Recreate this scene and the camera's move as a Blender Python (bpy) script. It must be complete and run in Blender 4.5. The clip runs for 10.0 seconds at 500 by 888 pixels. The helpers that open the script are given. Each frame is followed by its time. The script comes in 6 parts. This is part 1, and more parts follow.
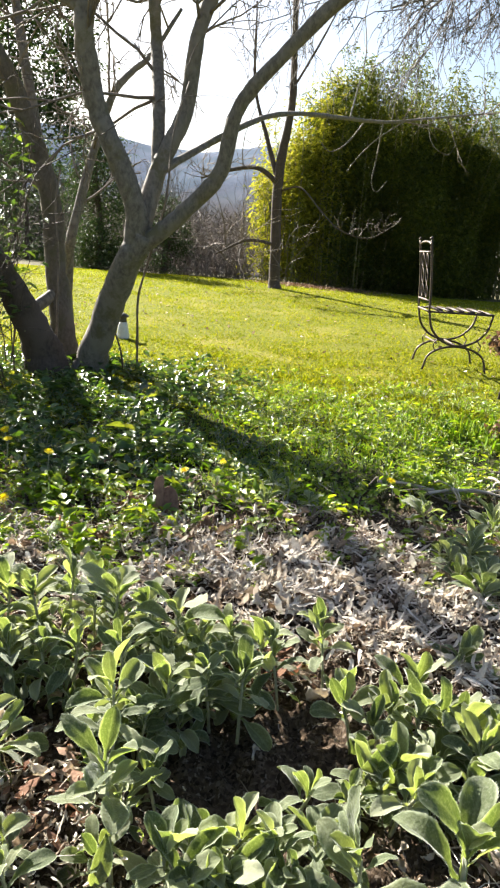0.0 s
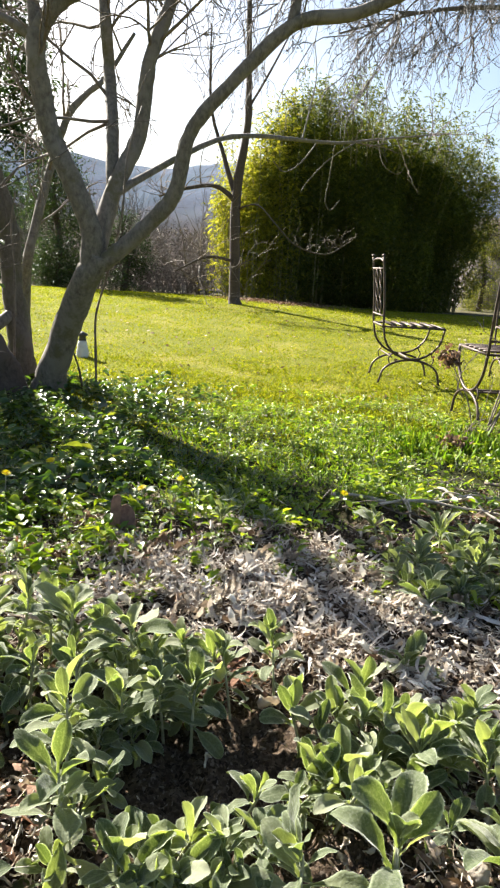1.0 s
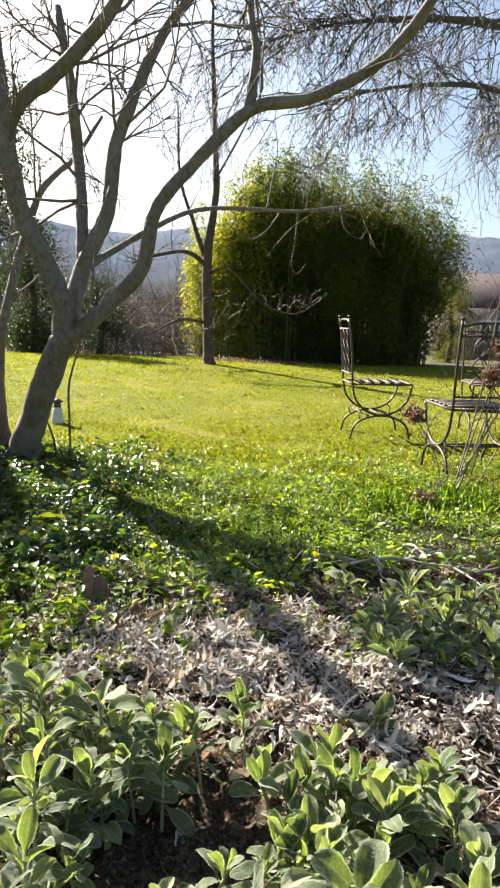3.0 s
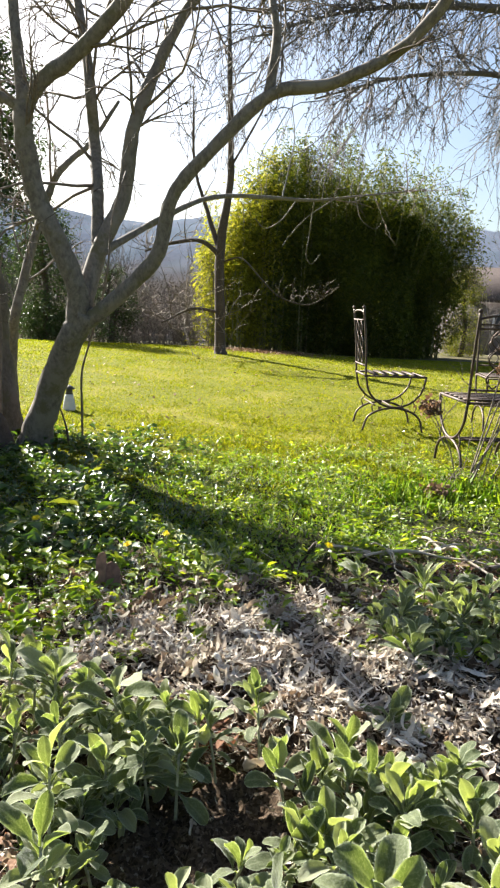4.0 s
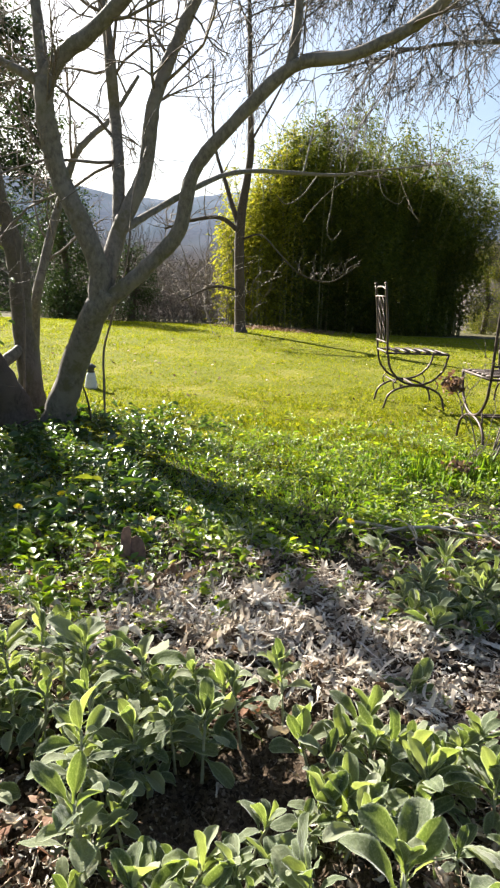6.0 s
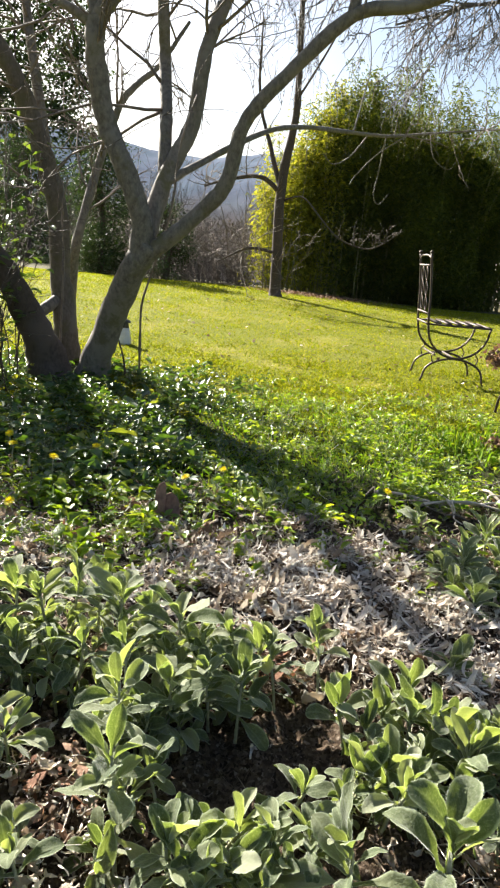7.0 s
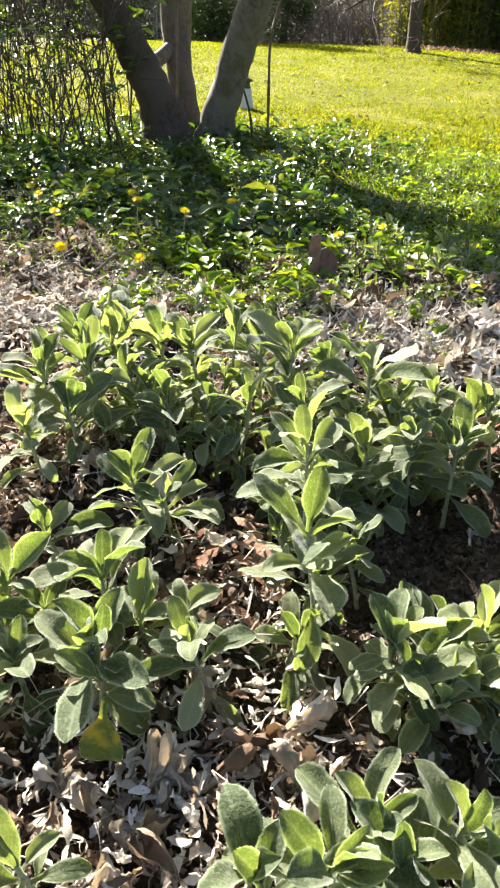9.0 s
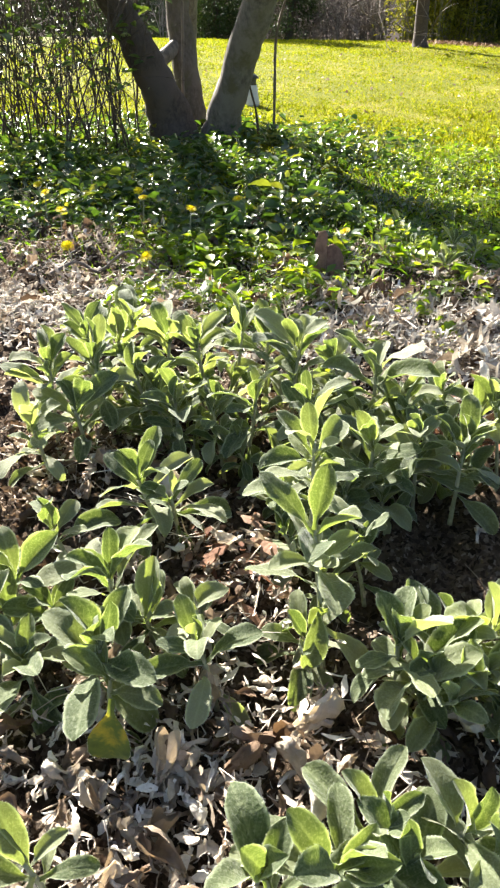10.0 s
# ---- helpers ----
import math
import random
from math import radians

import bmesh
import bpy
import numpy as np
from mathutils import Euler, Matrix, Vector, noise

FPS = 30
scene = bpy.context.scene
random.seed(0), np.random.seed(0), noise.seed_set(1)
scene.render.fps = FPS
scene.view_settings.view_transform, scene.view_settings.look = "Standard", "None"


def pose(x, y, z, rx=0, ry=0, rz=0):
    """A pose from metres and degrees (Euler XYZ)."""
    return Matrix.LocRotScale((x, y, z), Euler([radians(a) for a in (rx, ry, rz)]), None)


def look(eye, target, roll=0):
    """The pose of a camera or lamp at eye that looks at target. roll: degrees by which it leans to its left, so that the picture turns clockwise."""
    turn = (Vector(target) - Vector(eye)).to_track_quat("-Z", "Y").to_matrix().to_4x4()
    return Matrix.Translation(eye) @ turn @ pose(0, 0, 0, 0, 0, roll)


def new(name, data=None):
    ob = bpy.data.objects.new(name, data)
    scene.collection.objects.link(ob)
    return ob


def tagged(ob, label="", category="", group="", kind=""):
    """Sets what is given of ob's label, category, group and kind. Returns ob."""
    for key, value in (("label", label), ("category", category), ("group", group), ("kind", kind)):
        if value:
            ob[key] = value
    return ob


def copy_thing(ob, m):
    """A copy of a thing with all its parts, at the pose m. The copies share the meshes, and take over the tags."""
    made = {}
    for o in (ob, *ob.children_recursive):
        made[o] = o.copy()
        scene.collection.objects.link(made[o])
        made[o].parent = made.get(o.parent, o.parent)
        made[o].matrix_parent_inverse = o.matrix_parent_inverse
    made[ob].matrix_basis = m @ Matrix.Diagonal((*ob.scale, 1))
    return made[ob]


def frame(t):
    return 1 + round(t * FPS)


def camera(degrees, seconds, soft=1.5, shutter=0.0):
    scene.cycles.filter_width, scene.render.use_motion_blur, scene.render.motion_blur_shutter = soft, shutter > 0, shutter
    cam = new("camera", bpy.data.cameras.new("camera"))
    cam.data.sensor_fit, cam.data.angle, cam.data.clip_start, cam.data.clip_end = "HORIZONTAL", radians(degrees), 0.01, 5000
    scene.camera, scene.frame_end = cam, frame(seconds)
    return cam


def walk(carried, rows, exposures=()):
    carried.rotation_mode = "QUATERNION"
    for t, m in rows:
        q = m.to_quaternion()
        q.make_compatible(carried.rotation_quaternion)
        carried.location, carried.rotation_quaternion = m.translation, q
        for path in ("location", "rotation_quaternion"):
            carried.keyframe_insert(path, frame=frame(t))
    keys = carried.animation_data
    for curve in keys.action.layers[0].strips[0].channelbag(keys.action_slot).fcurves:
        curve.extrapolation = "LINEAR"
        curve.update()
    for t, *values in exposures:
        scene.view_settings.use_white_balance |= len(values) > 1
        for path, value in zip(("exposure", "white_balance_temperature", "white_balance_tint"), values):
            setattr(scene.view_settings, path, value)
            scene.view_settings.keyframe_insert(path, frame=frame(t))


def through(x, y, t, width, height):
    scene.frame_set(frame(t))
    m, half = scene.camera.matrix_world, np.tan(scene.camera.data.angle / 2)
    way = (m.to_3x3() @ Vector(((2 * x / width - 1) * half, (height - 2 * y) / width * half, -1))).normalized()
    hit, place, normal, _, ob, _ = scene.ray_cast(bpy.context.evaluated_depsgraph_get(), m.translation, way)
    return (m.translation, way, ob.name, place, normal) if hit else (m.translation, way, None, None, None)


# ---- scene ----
cam = camera(40.3, 10.0, 2.3)
PATH = [
    (0, (-0.005, 0.118, 0.947), (-0.076, 2.036, 0.384), 3.8),
    (0.5, (0.032, 0.091, 0.961), (0.06, 2.013, 0.408), 3.4),
    (1, (0.034, 0.065, 0.974), (0.06, 1.997, 0.456), 3.3),
    (1.5, (0.057, 0.048, 0.989), (0.104, 1.986, 0.497), 1.9),
    (2, (0.105, 0.012, 1.015), (0.203, 1.971, 0.625), 0.1),
    (2.2, (0.098, -0.008, 1.036), (0.201, 1.959, 0.687), 0.7),
    (3.5, (0.063, 0.037, 1.016), (0.132, 2.002, 0.649), 1.8),
    (4, (0.05, 0.04, 1.011), (0.103, 2.002, 0.627), 2.4),
    (4.5, (0.044, 0.033, 1.003), (0.061, 1.985, 0.571), 2.7),
    (5, (0.037, 0.044, 1.002), (0.05, 1.994, 0.557), 2.4),
    (6.3, (0.04, 0.022, 1.003), (0.035, 1.971, 0.556), 2.1),
    (6.5, (0.026, 0.03, 0.999), (0.003, 1.974, 0.527), 2.8),
    (7, (-0.016, 0.067, 0.972), (-0.08, 1.99, 0.426), 5.0),
    (7.5, (-0.052, 0.102, 0.959), (-0.144, 2.012, 0.372), 6.2),
    (8, (-0.141, 0.26, 0.815), (-0.334, 2.041, -0.073), 6.7),
    (8.2, (-0.170, 0.290, 0.785), (-0.418, 1.983, -0.249), 6.0),
    (8.5, (-0.172, 0.303, 0.741), (-0.457, 2.005, -0.271), 3.2),
    (9, (-0.16, 0.318, 0.718), (-0.497, 1.973, -0.353), 0.9),
    (9.5, (-0.165, 0.321, 0.715), (-0.53, 1.953, -0.383), 0.6),
    (10, (-0.158, 0.319, 0.719), (-0.517, 1.965, -0.359), 0.2),
]
walk(cam, [(t, look(eye, target, roll)) for t, eye, target, roll in PATH],
     [(0, 2.37), (2, 2.27), (3.5, 2.27), (5, 2.2), (7, 2.2), (7.5, 2.2), (8, 2.3), (8.5, 2.45), (9.5, 2.58), (10, 2.58)])


# ---- world, sun, exposure ----
SUN_AZ, SUN_EL = -39.5, 30.0
sun_dir = Vector((math.sin(radians(SUN_AZ)) * math.cos(radians(SUN_EL)), math.cos(radians(SUN_AZ)) * math.cos(radians(SUN_EL)), math.sin(radians(SUN_EL))))
world = bpy.data.worlds.new("sky")
scene.world = world
world.use_nodes = True
wn = world.node_tree
wn.nodes.clear()
sky = wn.nodes.new("ShaderNodeTexSky")
sky.sky_type, sky.sun_disc = "NISHITA", False
sky.sun_elevation, sky.sun_rotation = radians(SUN_EL), radians(SUN_AZ)
sky.air_density, sky.dust_density, sky.ozone_density = 1.0, 2.2, 1.6
wbg = wn.nodes.new("ShaderNodeBackground")
wbg.inputs["Strength"].default_value = 0.043
wout = wn.nodes.new("ShaderNodeOutputWorld")
wn.links.new(sky.outputs[0], wbg.inputs[0])
wn.links.new(wbg.outputs[0], wout.inputs[0])
sun_lamp = bpy.data.lights.new("sun", "SUN")
sun_lamp.energy, sun_lamp.angle, sun_lamp.color = 5.0, radians(0.5), (1.0, 0.95, 0.86)
sun_ob = new("sun", sun_lamp)
sun_ob.matrix_world = look(sun_dir * 60, (0, 0, 0))
scene.view_settings.exposure = 2.35

# ---- materials ----


class Nodes:
    """A small builder for node materials."""

    def __init__(self, name):
        self.mat = bpy.data.materials.new(name)
        self.mat.use_nodes = True
        self.tree = self.mat.node_tree
        self.tree.nodes.clear()
        self.out = self.tree.nodes.new("ShaderNodeOutputMaterial")

    def node(self, kind, **settings):
        n = self.tree.nodes.new(kind)
        for k, v in settings.items():
            n.inputs[k].default_value = v
        return n

    def link(self, a, b):
        self.tree.links.new(a, b)

    def noise(self, scale, detail=4.0, rough=0.6, coord="Object", stretch=None):
        tc = self.tree.nodes.new("ShaderNodeTexCoord")
        n = self.node("ShaderNodeTexNoise", Scale=scale, Detail=detail, Roughness=rough)
        src = tc.outputs[coord]
        if stretch:
            mp = self.tree.nodes.new("ShaderNodeMapping")
            mp.inputs["Scale"].default_value = stretch
            self.link(src, mp.inputs["Vector"])
            src = mp.outputs["Vector"]
        self.link(src, n.inputs["Vector"])
        return n.outputs["Fac"]

    def ramp(self, fac, stops):
        r = self.tree.nodes.new("ShaderNodeValToRGB")
        els = r.color_ramp.elements
        while len(els) < len(stops):
            els.new(0.5)
        for e, (p, c) in zip(els, stops):
            e.position, e.color = p, (*c, 1.0)
        self.link(fac, r.inputs["Fac"])
        return r.outputs["Color"]

    def mix(self, fac, a, b, mode="MIX"):
        m = self.tree.nodes.new("ShaderNodeMix")
        m.data_type, m.blend_type = "RGBA", mode
        for sock, v in ((m.inputs[0], fac), (m.inputs[6], a), (m.inputs[7], b)):
            if isinstance(v, (int, float)):
                sock.default_value = v
            elif isinstance(v, tuple):
                sock.default_value = (*v, 1.0)
            else:
                self.link(v, sock)
        return m.outputs[2]

    def math(self, op, a, b=0.0, clamp=False):
        m = self.tree.nodes.new("ShaderNodeMath")
        m.operation, m.use_clamp = op, clamp
        for sock, v in zip(m.inputs, (a, b)):
            if isinstance(v, (int, float)):
                sock.default_value = v
            else:
                self.link(v, sock)
        return m.outputs[0]

    def smooth(self, v, lo, hi):
        m = self.tree.nodes.new("ShaderNodeMapRange")
        m.interpolation_type = "SMOOTHSTEP"
        m.inputs["From Min"].default_value, m.inputs["From Max"].default_value = lo, hi
        self.link(v, m.inputs["Value"])
        return m.outputs["Result"]

    def bump(self, fac, strength, distance):
        b = self.node("ShaderNodeBump", Strength=strength, Distance=distance)
        self.link(fac, b.inputs["Height"])
        return b.outputs["Normal"]

    def finish(self, colour, rough=0.7, normal=None, metal=0.0, spec=0.5, through=None, share=0.0, sheen=0.0):
        p = self.tree.nodes.new("ShaderNodeBsdfPrincipled")
        p.inputs["Metallic"].default_value = metal
        p.inputs["Specular IOR Level"].default_value = spec
        if sheen:
            p.inputs["Sheen Weight"].default_value = sheen
            p.inputs["Sheen Roughness"].default_value = 0.4
        if isinstance(colour, tuple):
            p.inputs["Base Color"].default_value = (*colour, 1.0)
        else:
            self.link(colour, p.inputs["Base Color"])
        if isinstance(rough, (int, float)):
            p.inputs["Roughness"].default_value = rough
        else:
            self.link(rough, p.inputs["Roughness"])
        if normal is not None:
            self.link(normal, p.inputs["Normal"])
        surf = p.outputs["BSDF"]
        if share:
            tr = self.tree.nodes.new("ShaderNodeBsdfTranslucent")
            if isinstance(through, tuple):
                tr.inputs["Color"].default_value = (*through, 1.0)
            else:
                self.link(through, tr.inputs["Color"])
            mx = self.tree.nodes.new("ShaderNodeMixShader")
            mx.inputs[0].default_value = share
            self.link(surf, mx.inputs[1])
            self.link(tr.outputs["BSDF"], mx.inputs[2])
            surf = mx.outputs["Shader"]
        self.link(surf, self.out.inputs["Surface"])
        return self.mat


def island(m):
    return m.tree.nodes.new("ShaderNodeNewGeometry").outputs["Random Per Island"]


def ob_random(m):
    return m.tree.nodes.new("ShaderNodeObjectInfo").outputs["Random"]


def leaf_stuff(name, stops, share, glow, rough=0.55, spec=0.4, sheen=0.0, single=False):
    """Small leaves: colour differs leaf by leaf, in one mesh or, with single, object by object."""
    m = Nodes(name)
    c = m.ramp(ob_random(m) if single else island(m), stops)
    n = m.noise(230.0 if rough > 0.8 else 60.0, 5.0, 0.7)
    c = m.mix(0.42 if rough > 0.8 else 0.35, c, m.ramp(n, [(0.3, (0.42, 0.40, 0.38)), (0.65, (1.0, 1.0, 1.0))]), "MULTIPLY")
    t = m.mix(1.0, c, glow, "MULTIPLY")
    crinkle = m.bump(m.noise(150.0, 4.0, 0.65), 0.7, 0.004) if rough > 0.8 else None
    return m.finish(c, rough, crinkle, 0.0, spec, t, share, sheen)


def bark(name, dark, light, scale=30.0, moss=None):
    m = Nodes(name)
    fine = m.noise(scale * 1.5, 8.0, 0.7, stretch=(1.0, 1.0, 0.6))
    big = m.noise(4.0, 4.0, 0.6)
    c = m.ramp(fine, [(0.25, dark), (0.8, light)])
    c = m.mix(m.smooth(big, 0.5, 0.68), c, tuple(0.5 * (a + b) * 1.25 for a, b in zip(dark, light)))
    if moss:
        c = m.mix(m.smooth(m.noise(7.0, 5.0, 0.7), 0.52, 0.66), c, moss)
    return m.finish(c, 0.8, m.bump(fine, 0.4, 0.005), 0.0, 0.25)


def mat_ground():
    m = Nodes("garden_ground")
    tc = m.tree.nodes.new("ShaderNodeTexCoord")
    sep = m.tree.nodes.new("ShaderNodeSeparateXYZ")
    m.link(tc.outputs["Object"], sep.inputs["Vector"])
    y = sep.outputs["Y"]
    fine, mid, big = m.noise(90.0, 8.0, 0.7), m.noise(9.0, 5.0, 0.65), m.noise(1.1, 4.0, 0.55)
    soil = m.ramp(fine, [(0.25, (0.026, 0.017, 0.011)), (0.5, (0.078, 0.054, 0.036)), (0.75, (0.21, 0.16, 0.115))])
    soil = m.mix(m.smooth(mid, 0.5, 0.7), soil, (0.115, 0.082, 0.057))
    warp = m.tree.nodes.new("ShaderNodeVectorMath")
    warp.operation = "MULTIPLY_ADD"
    wob = m.node("ShaderNodeTexNoise", Scale=70.0, Detail=3.0)
    m.link(tc.outputs["Object"], wob.inputs["Vector"])
    m.link(wob.outputs["Color"], warp.inputs[0])
    warp.inputs[1].default_value = (0.02, 0.02, 0.02)
    m.link(tc.outputs["Object"], warp.inputs[2])
    cell = m.node("ShaderNodeTexVoronoi", Scale=170.0)
    m.link(warp.outputs[0], cell.inputs["Vector"])
    pick = m.tree.nodes.new("ShaderNodeSeparateColor")
    m.link(cell.outputs["Color"], pick.inputs[0])
    bits = m.ramp(pick.outputs[0], [(0.0, (0.022, 0.015, 0.010)), (0.5, (0.06, 0.042, 0.029)), (0.85, (0.11, 0.082, 0.06)), (1.0, (0.22, 0.18, 0.145))])
    soil = m.mix(m.smooth(pick.outputs[1], 0.25, 0.45), soil, bits)
    lawn = m.ramp(m.noise(45.0, 6.0, 0.7), [(0.3, (0.052, 0.064, 0.008)), (0.55, (0.14, 0.146, 0.015)), (0.8, (0.25, 0.225, 0.033))])
    lawn = m.mix(m.smooth(big, 0.45, 0.7), lawn, m.mix(0.5, lawn, (0.26, 0.22, 0.06)))
    wood = m.ramp(mid, [(0.3, (0.05, 0.05, 0.025)), (0.7, (0.13, 0.11, 0.06))])
    edge = m.math("ADD", y, m.math("MULTIPLY", m.math("SUBTRACT", mid, 0.5), 1.6))
    off = m.math("ADD", m.math("ABSOLUTE", sep.outputs["X"]), m.math("MULTIPLY", m.math("SUBTRACT", mid, 0.5), 1.2))
    back = m.math("ADD", m.math("MULTIPLY", y, -1.0), m.math("MULTIPLY", m.math("SUBTRACT", mid, 0.5), 1.2))
    green = m.math("MAXIMUM", m.smooth(edge, 3.5, 4.7), m.math("MAXIMUM", m.smooth(off, 2.1, 2.7), m.smooth(back, 0.5, 1.1)))
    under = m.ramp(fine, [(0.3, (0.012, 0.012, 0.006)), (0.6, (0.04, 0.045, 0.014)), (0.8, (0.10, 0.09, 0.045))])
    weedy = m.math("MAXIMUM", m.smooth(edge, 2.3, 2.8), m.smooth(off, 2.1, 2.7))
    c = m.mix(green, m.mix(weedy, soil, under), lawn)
    c = m.mix(m.smooth(m.math("ADD", y, m.math("MULTIPLY", big, 1.5)), 15.5, 16.5), c, wood)
    return m.finish(c, 0.95, m.bump(fine, 0.9, 0.012), 0.0, 0.06)


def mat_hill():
    m = Nodes("hazy_wooded_hill")
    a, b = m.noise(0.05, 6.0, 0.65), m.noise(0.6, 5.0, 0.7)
    # Distance haze is painted in as blue-grey over the bare woods.
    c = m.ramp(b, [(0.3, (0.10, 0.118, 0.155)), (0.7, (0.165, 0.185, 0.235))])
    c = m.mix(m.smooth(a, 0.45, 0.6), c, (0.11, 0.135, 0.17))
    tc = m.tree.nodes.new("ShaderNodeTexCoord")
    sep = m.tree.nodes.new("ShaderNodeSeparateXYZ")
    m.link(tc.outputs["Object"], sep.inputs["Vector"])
    # Painted haze gives way to brown woods towards the hill's foot.
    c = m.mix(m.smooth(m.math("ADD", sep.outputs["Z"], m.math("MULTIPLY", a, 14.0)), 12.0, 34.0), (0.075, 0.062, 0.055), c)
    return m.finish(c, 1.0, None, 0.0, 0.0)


def mat_lambs_ear():
    """Grey-green felted leaf with midrib and side veins; its pale hairy margin also paints in rim light. Light shines
    through yellow-green.
    """
    m = Nodes("felted_leaf")
    tc = m.tree.nodes.new("ShaderNodeTexCoord")
    sep = m.tree.nodes.new("ShaderNodeSeparateXYZ")
    m.link(tc.outputs["UV"], sep.inputs["Vector"])
    off = m.math("ABSOLUTE", m.math("SUBTRACT", sep.outputs["X"], 0.5))
    rnd = ob_random(m)
    body = m.ramp(rnd, [(0.0, (0.054, 0.076, 0.030)), (0.4, (0.088, 0.110, 0.047)), (0.7, (0.134, 0.150, 0.078)), (0.9, (0.24, 0.25, 0.165)), (1.0, (0.130, 0.156, 0.044))])
    patch = m.noise(5.0, 4.0, 0.6)
    body = m.mix(m.math("MULTIPLY", m.smooth(patch, 0.45, 0.72), 0.35), body, (0.24, 0.27, 0.15))
    speck = m.noise(34.0, 3.0, 0.65)
    body = m.mix(m.math("MULTIPLY", m.smooth(speck, 0.45, 0.75), 0.22), body, (0.42, 0.44, 0.36))
    rib = m.math("SUBTRACT", 1.0, m.smooth(off, 0.0, 0.09))
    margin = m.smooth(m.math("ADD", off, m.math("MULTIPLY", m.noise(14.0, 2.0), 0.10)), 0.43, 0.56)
    saw = m.math("ADD", m.math("MULTIPLY", sep.outputs["Y"], 9.0), m.math("MULTIPLY", off, -7.0))
    vein = m.smooth(m.math("ABSOLUTE", m.math("SUBTRACT", m.math("FRACT", saw), 0.5)), 0.40, 0.5)
    c = m.mix(m.math("MULTIPLY", rib, 0.18), body, (0.36, 0.40, 0.26))
    # Margin whitened: silvery hairs plus the bright backlit rim painted into the colour.
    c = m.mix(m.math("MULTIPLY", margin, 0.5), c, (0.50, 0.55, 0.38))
    c = m.mix(m.math("MULTIPLY", vein, 0.12), c, (0.30, 0.35, 0.22))
    fuzz = m.noise(26.0, 3.0, 0.6)
    h = m.math("ADD", m.math("MULTIPLY", vein, -0.10), m.math("ADD", m.math("MULTIPLY", fuzz, 0.5), m.math("MULTIPLY", patch, 0.7)))
    glow = m.mix(1.0, c, (1.8, 1.95, 0.6), "MULTIPLY")
    return m.finish(c, 0.75, m.bump(h, 0.3, 0.014), 0.0, 0.25, glow, 0.36, 0.35)


def mat_yellowing():
    """A felted leaf on the wane: yellow with brown spots."""
    m = Nodes("yellowing_leaf")
    n = m.noise(3.0, 4.0, 0.6)
    c = m.ramp(n, [(0.32, (0.06, 0.09, 0.025)), (0.5, (0.12, 0.15, 0.03)), (0.62, (0.34, 0.28, 0.03)), (0.74, (0.36, 0.16, 0.03))])
    return m.finish(c, 0.7, None, 0.0, 0.3, m.mix(1.0, c, (1.4, 1.3, 0.8), "MULTIPLY"), 0.4, 0.3)


def mat_iron():
    m = Nodes("rusted_iron")
    n = m.noise(40.0, 5.0, 0.65)
    c = m.ramp(n, [(0.3, (0.035, 0.028, 0.025)), (0.6, (0.075, 0.05, 0.038)), (0.85, (0.16, 0.09, 0.055))])
    return m.finish(c, 0.55, m.bump(n, 0.3, 0.002), 0.55, 0.5)


def mat_plain(name, lo, hi, scale=20.0, rough=0.7, bump=0.3, dist=0.003, stretch=None, spec=0.4):
    m = Nodes(name)
    n = m.noise(scale, 5.0, 0.65, stretch=stretch)
    b = m.noise(scale * 0.15, 3.0)
    c = m.ramp(n, [(0.3, lo), (0.7, hi)])
    c = m.mix(m.math("MULTIPLY", b, 0.35), c, tuple(0.6 * v for v in lo))
    return m.finish(c, rough, m.bump(n, bump, dist), 0.0, spec)


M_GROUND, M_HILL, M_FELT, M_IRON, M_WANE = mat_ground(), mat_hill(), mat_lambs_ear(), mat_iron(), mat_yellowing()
M_BARK = bark("grey_bark", (0.048, 0.039, 0.032), (0.25, 0.22, 0.188), 32.0, (0.115, 0.102, 0.06))
M_TWIG = bark("twig_bark", (0.08, 0.062, 0.05), (0.22, 0.18, 0.15), 60.0)
# Grey bark darkened: the shade on the middle stem is put into its colour.
M_SHADEBARK = bark("shaded_grey_bark", (0.042, 0.034, 0.028), (0.165, 0.135, 0.11), 36.0, (0.09, 0.08, 0.05))
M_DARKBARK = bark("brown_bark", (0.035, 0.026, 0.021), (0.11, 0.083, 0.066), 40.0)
M_GREYTWIG = bark("grey_twig_bark", (0.055, 0.049, 0.046), (0.165, 0.148, 0.14), 50.0)
M_GRASS = leaf_stuff("grass_blades", [(0.0, (0.10, 0.138, 0.010)), (0.5, (0.158, 0.186, 0.013)), (0.9, (0.21, 0.222, 0.02)), (1.0, (0.30, 0.28, 0.07))], 0.5, (1.7, 1.6, 0.42), 0.7, 0.08)
M_WEED = leaf_stuff("weed_leaves", [(0.0, (0.03, 0.065, 0.017)), (0.5, (0.06, 0.11, 0.026)), (0.85, (0.11, 0.165, 0.035)), (1.0, (0.26, 0.25, 0.06))], 0.32, (1.8, 1.8, 0.5), 0.36, 0.5)
M_CLOVER = leaf_stuff("lawn_weeds", [(0.0, (0.08, 0.15, 0.014)), (0.5, (0.16, 0.24, 0.02)), (1.0, (0.29, 0.33, 0.04))], 0.42, (1.75, 1.75, 0.45), 0.4, 0.45)
M_WEEDLEAF = leaf_stuff("weed_leaf", [(0.0, (0.03, 0.065, 0.017)), (0.5, (0.06, 0.11, 0.026)), (0.85, (0.11, 0.165, 0.035)), (1.0, (0.26, 0.25, 0.06))], 0.32, (1.8, 1.8, 0.5), 0.36, 0.5, 0.0, True)
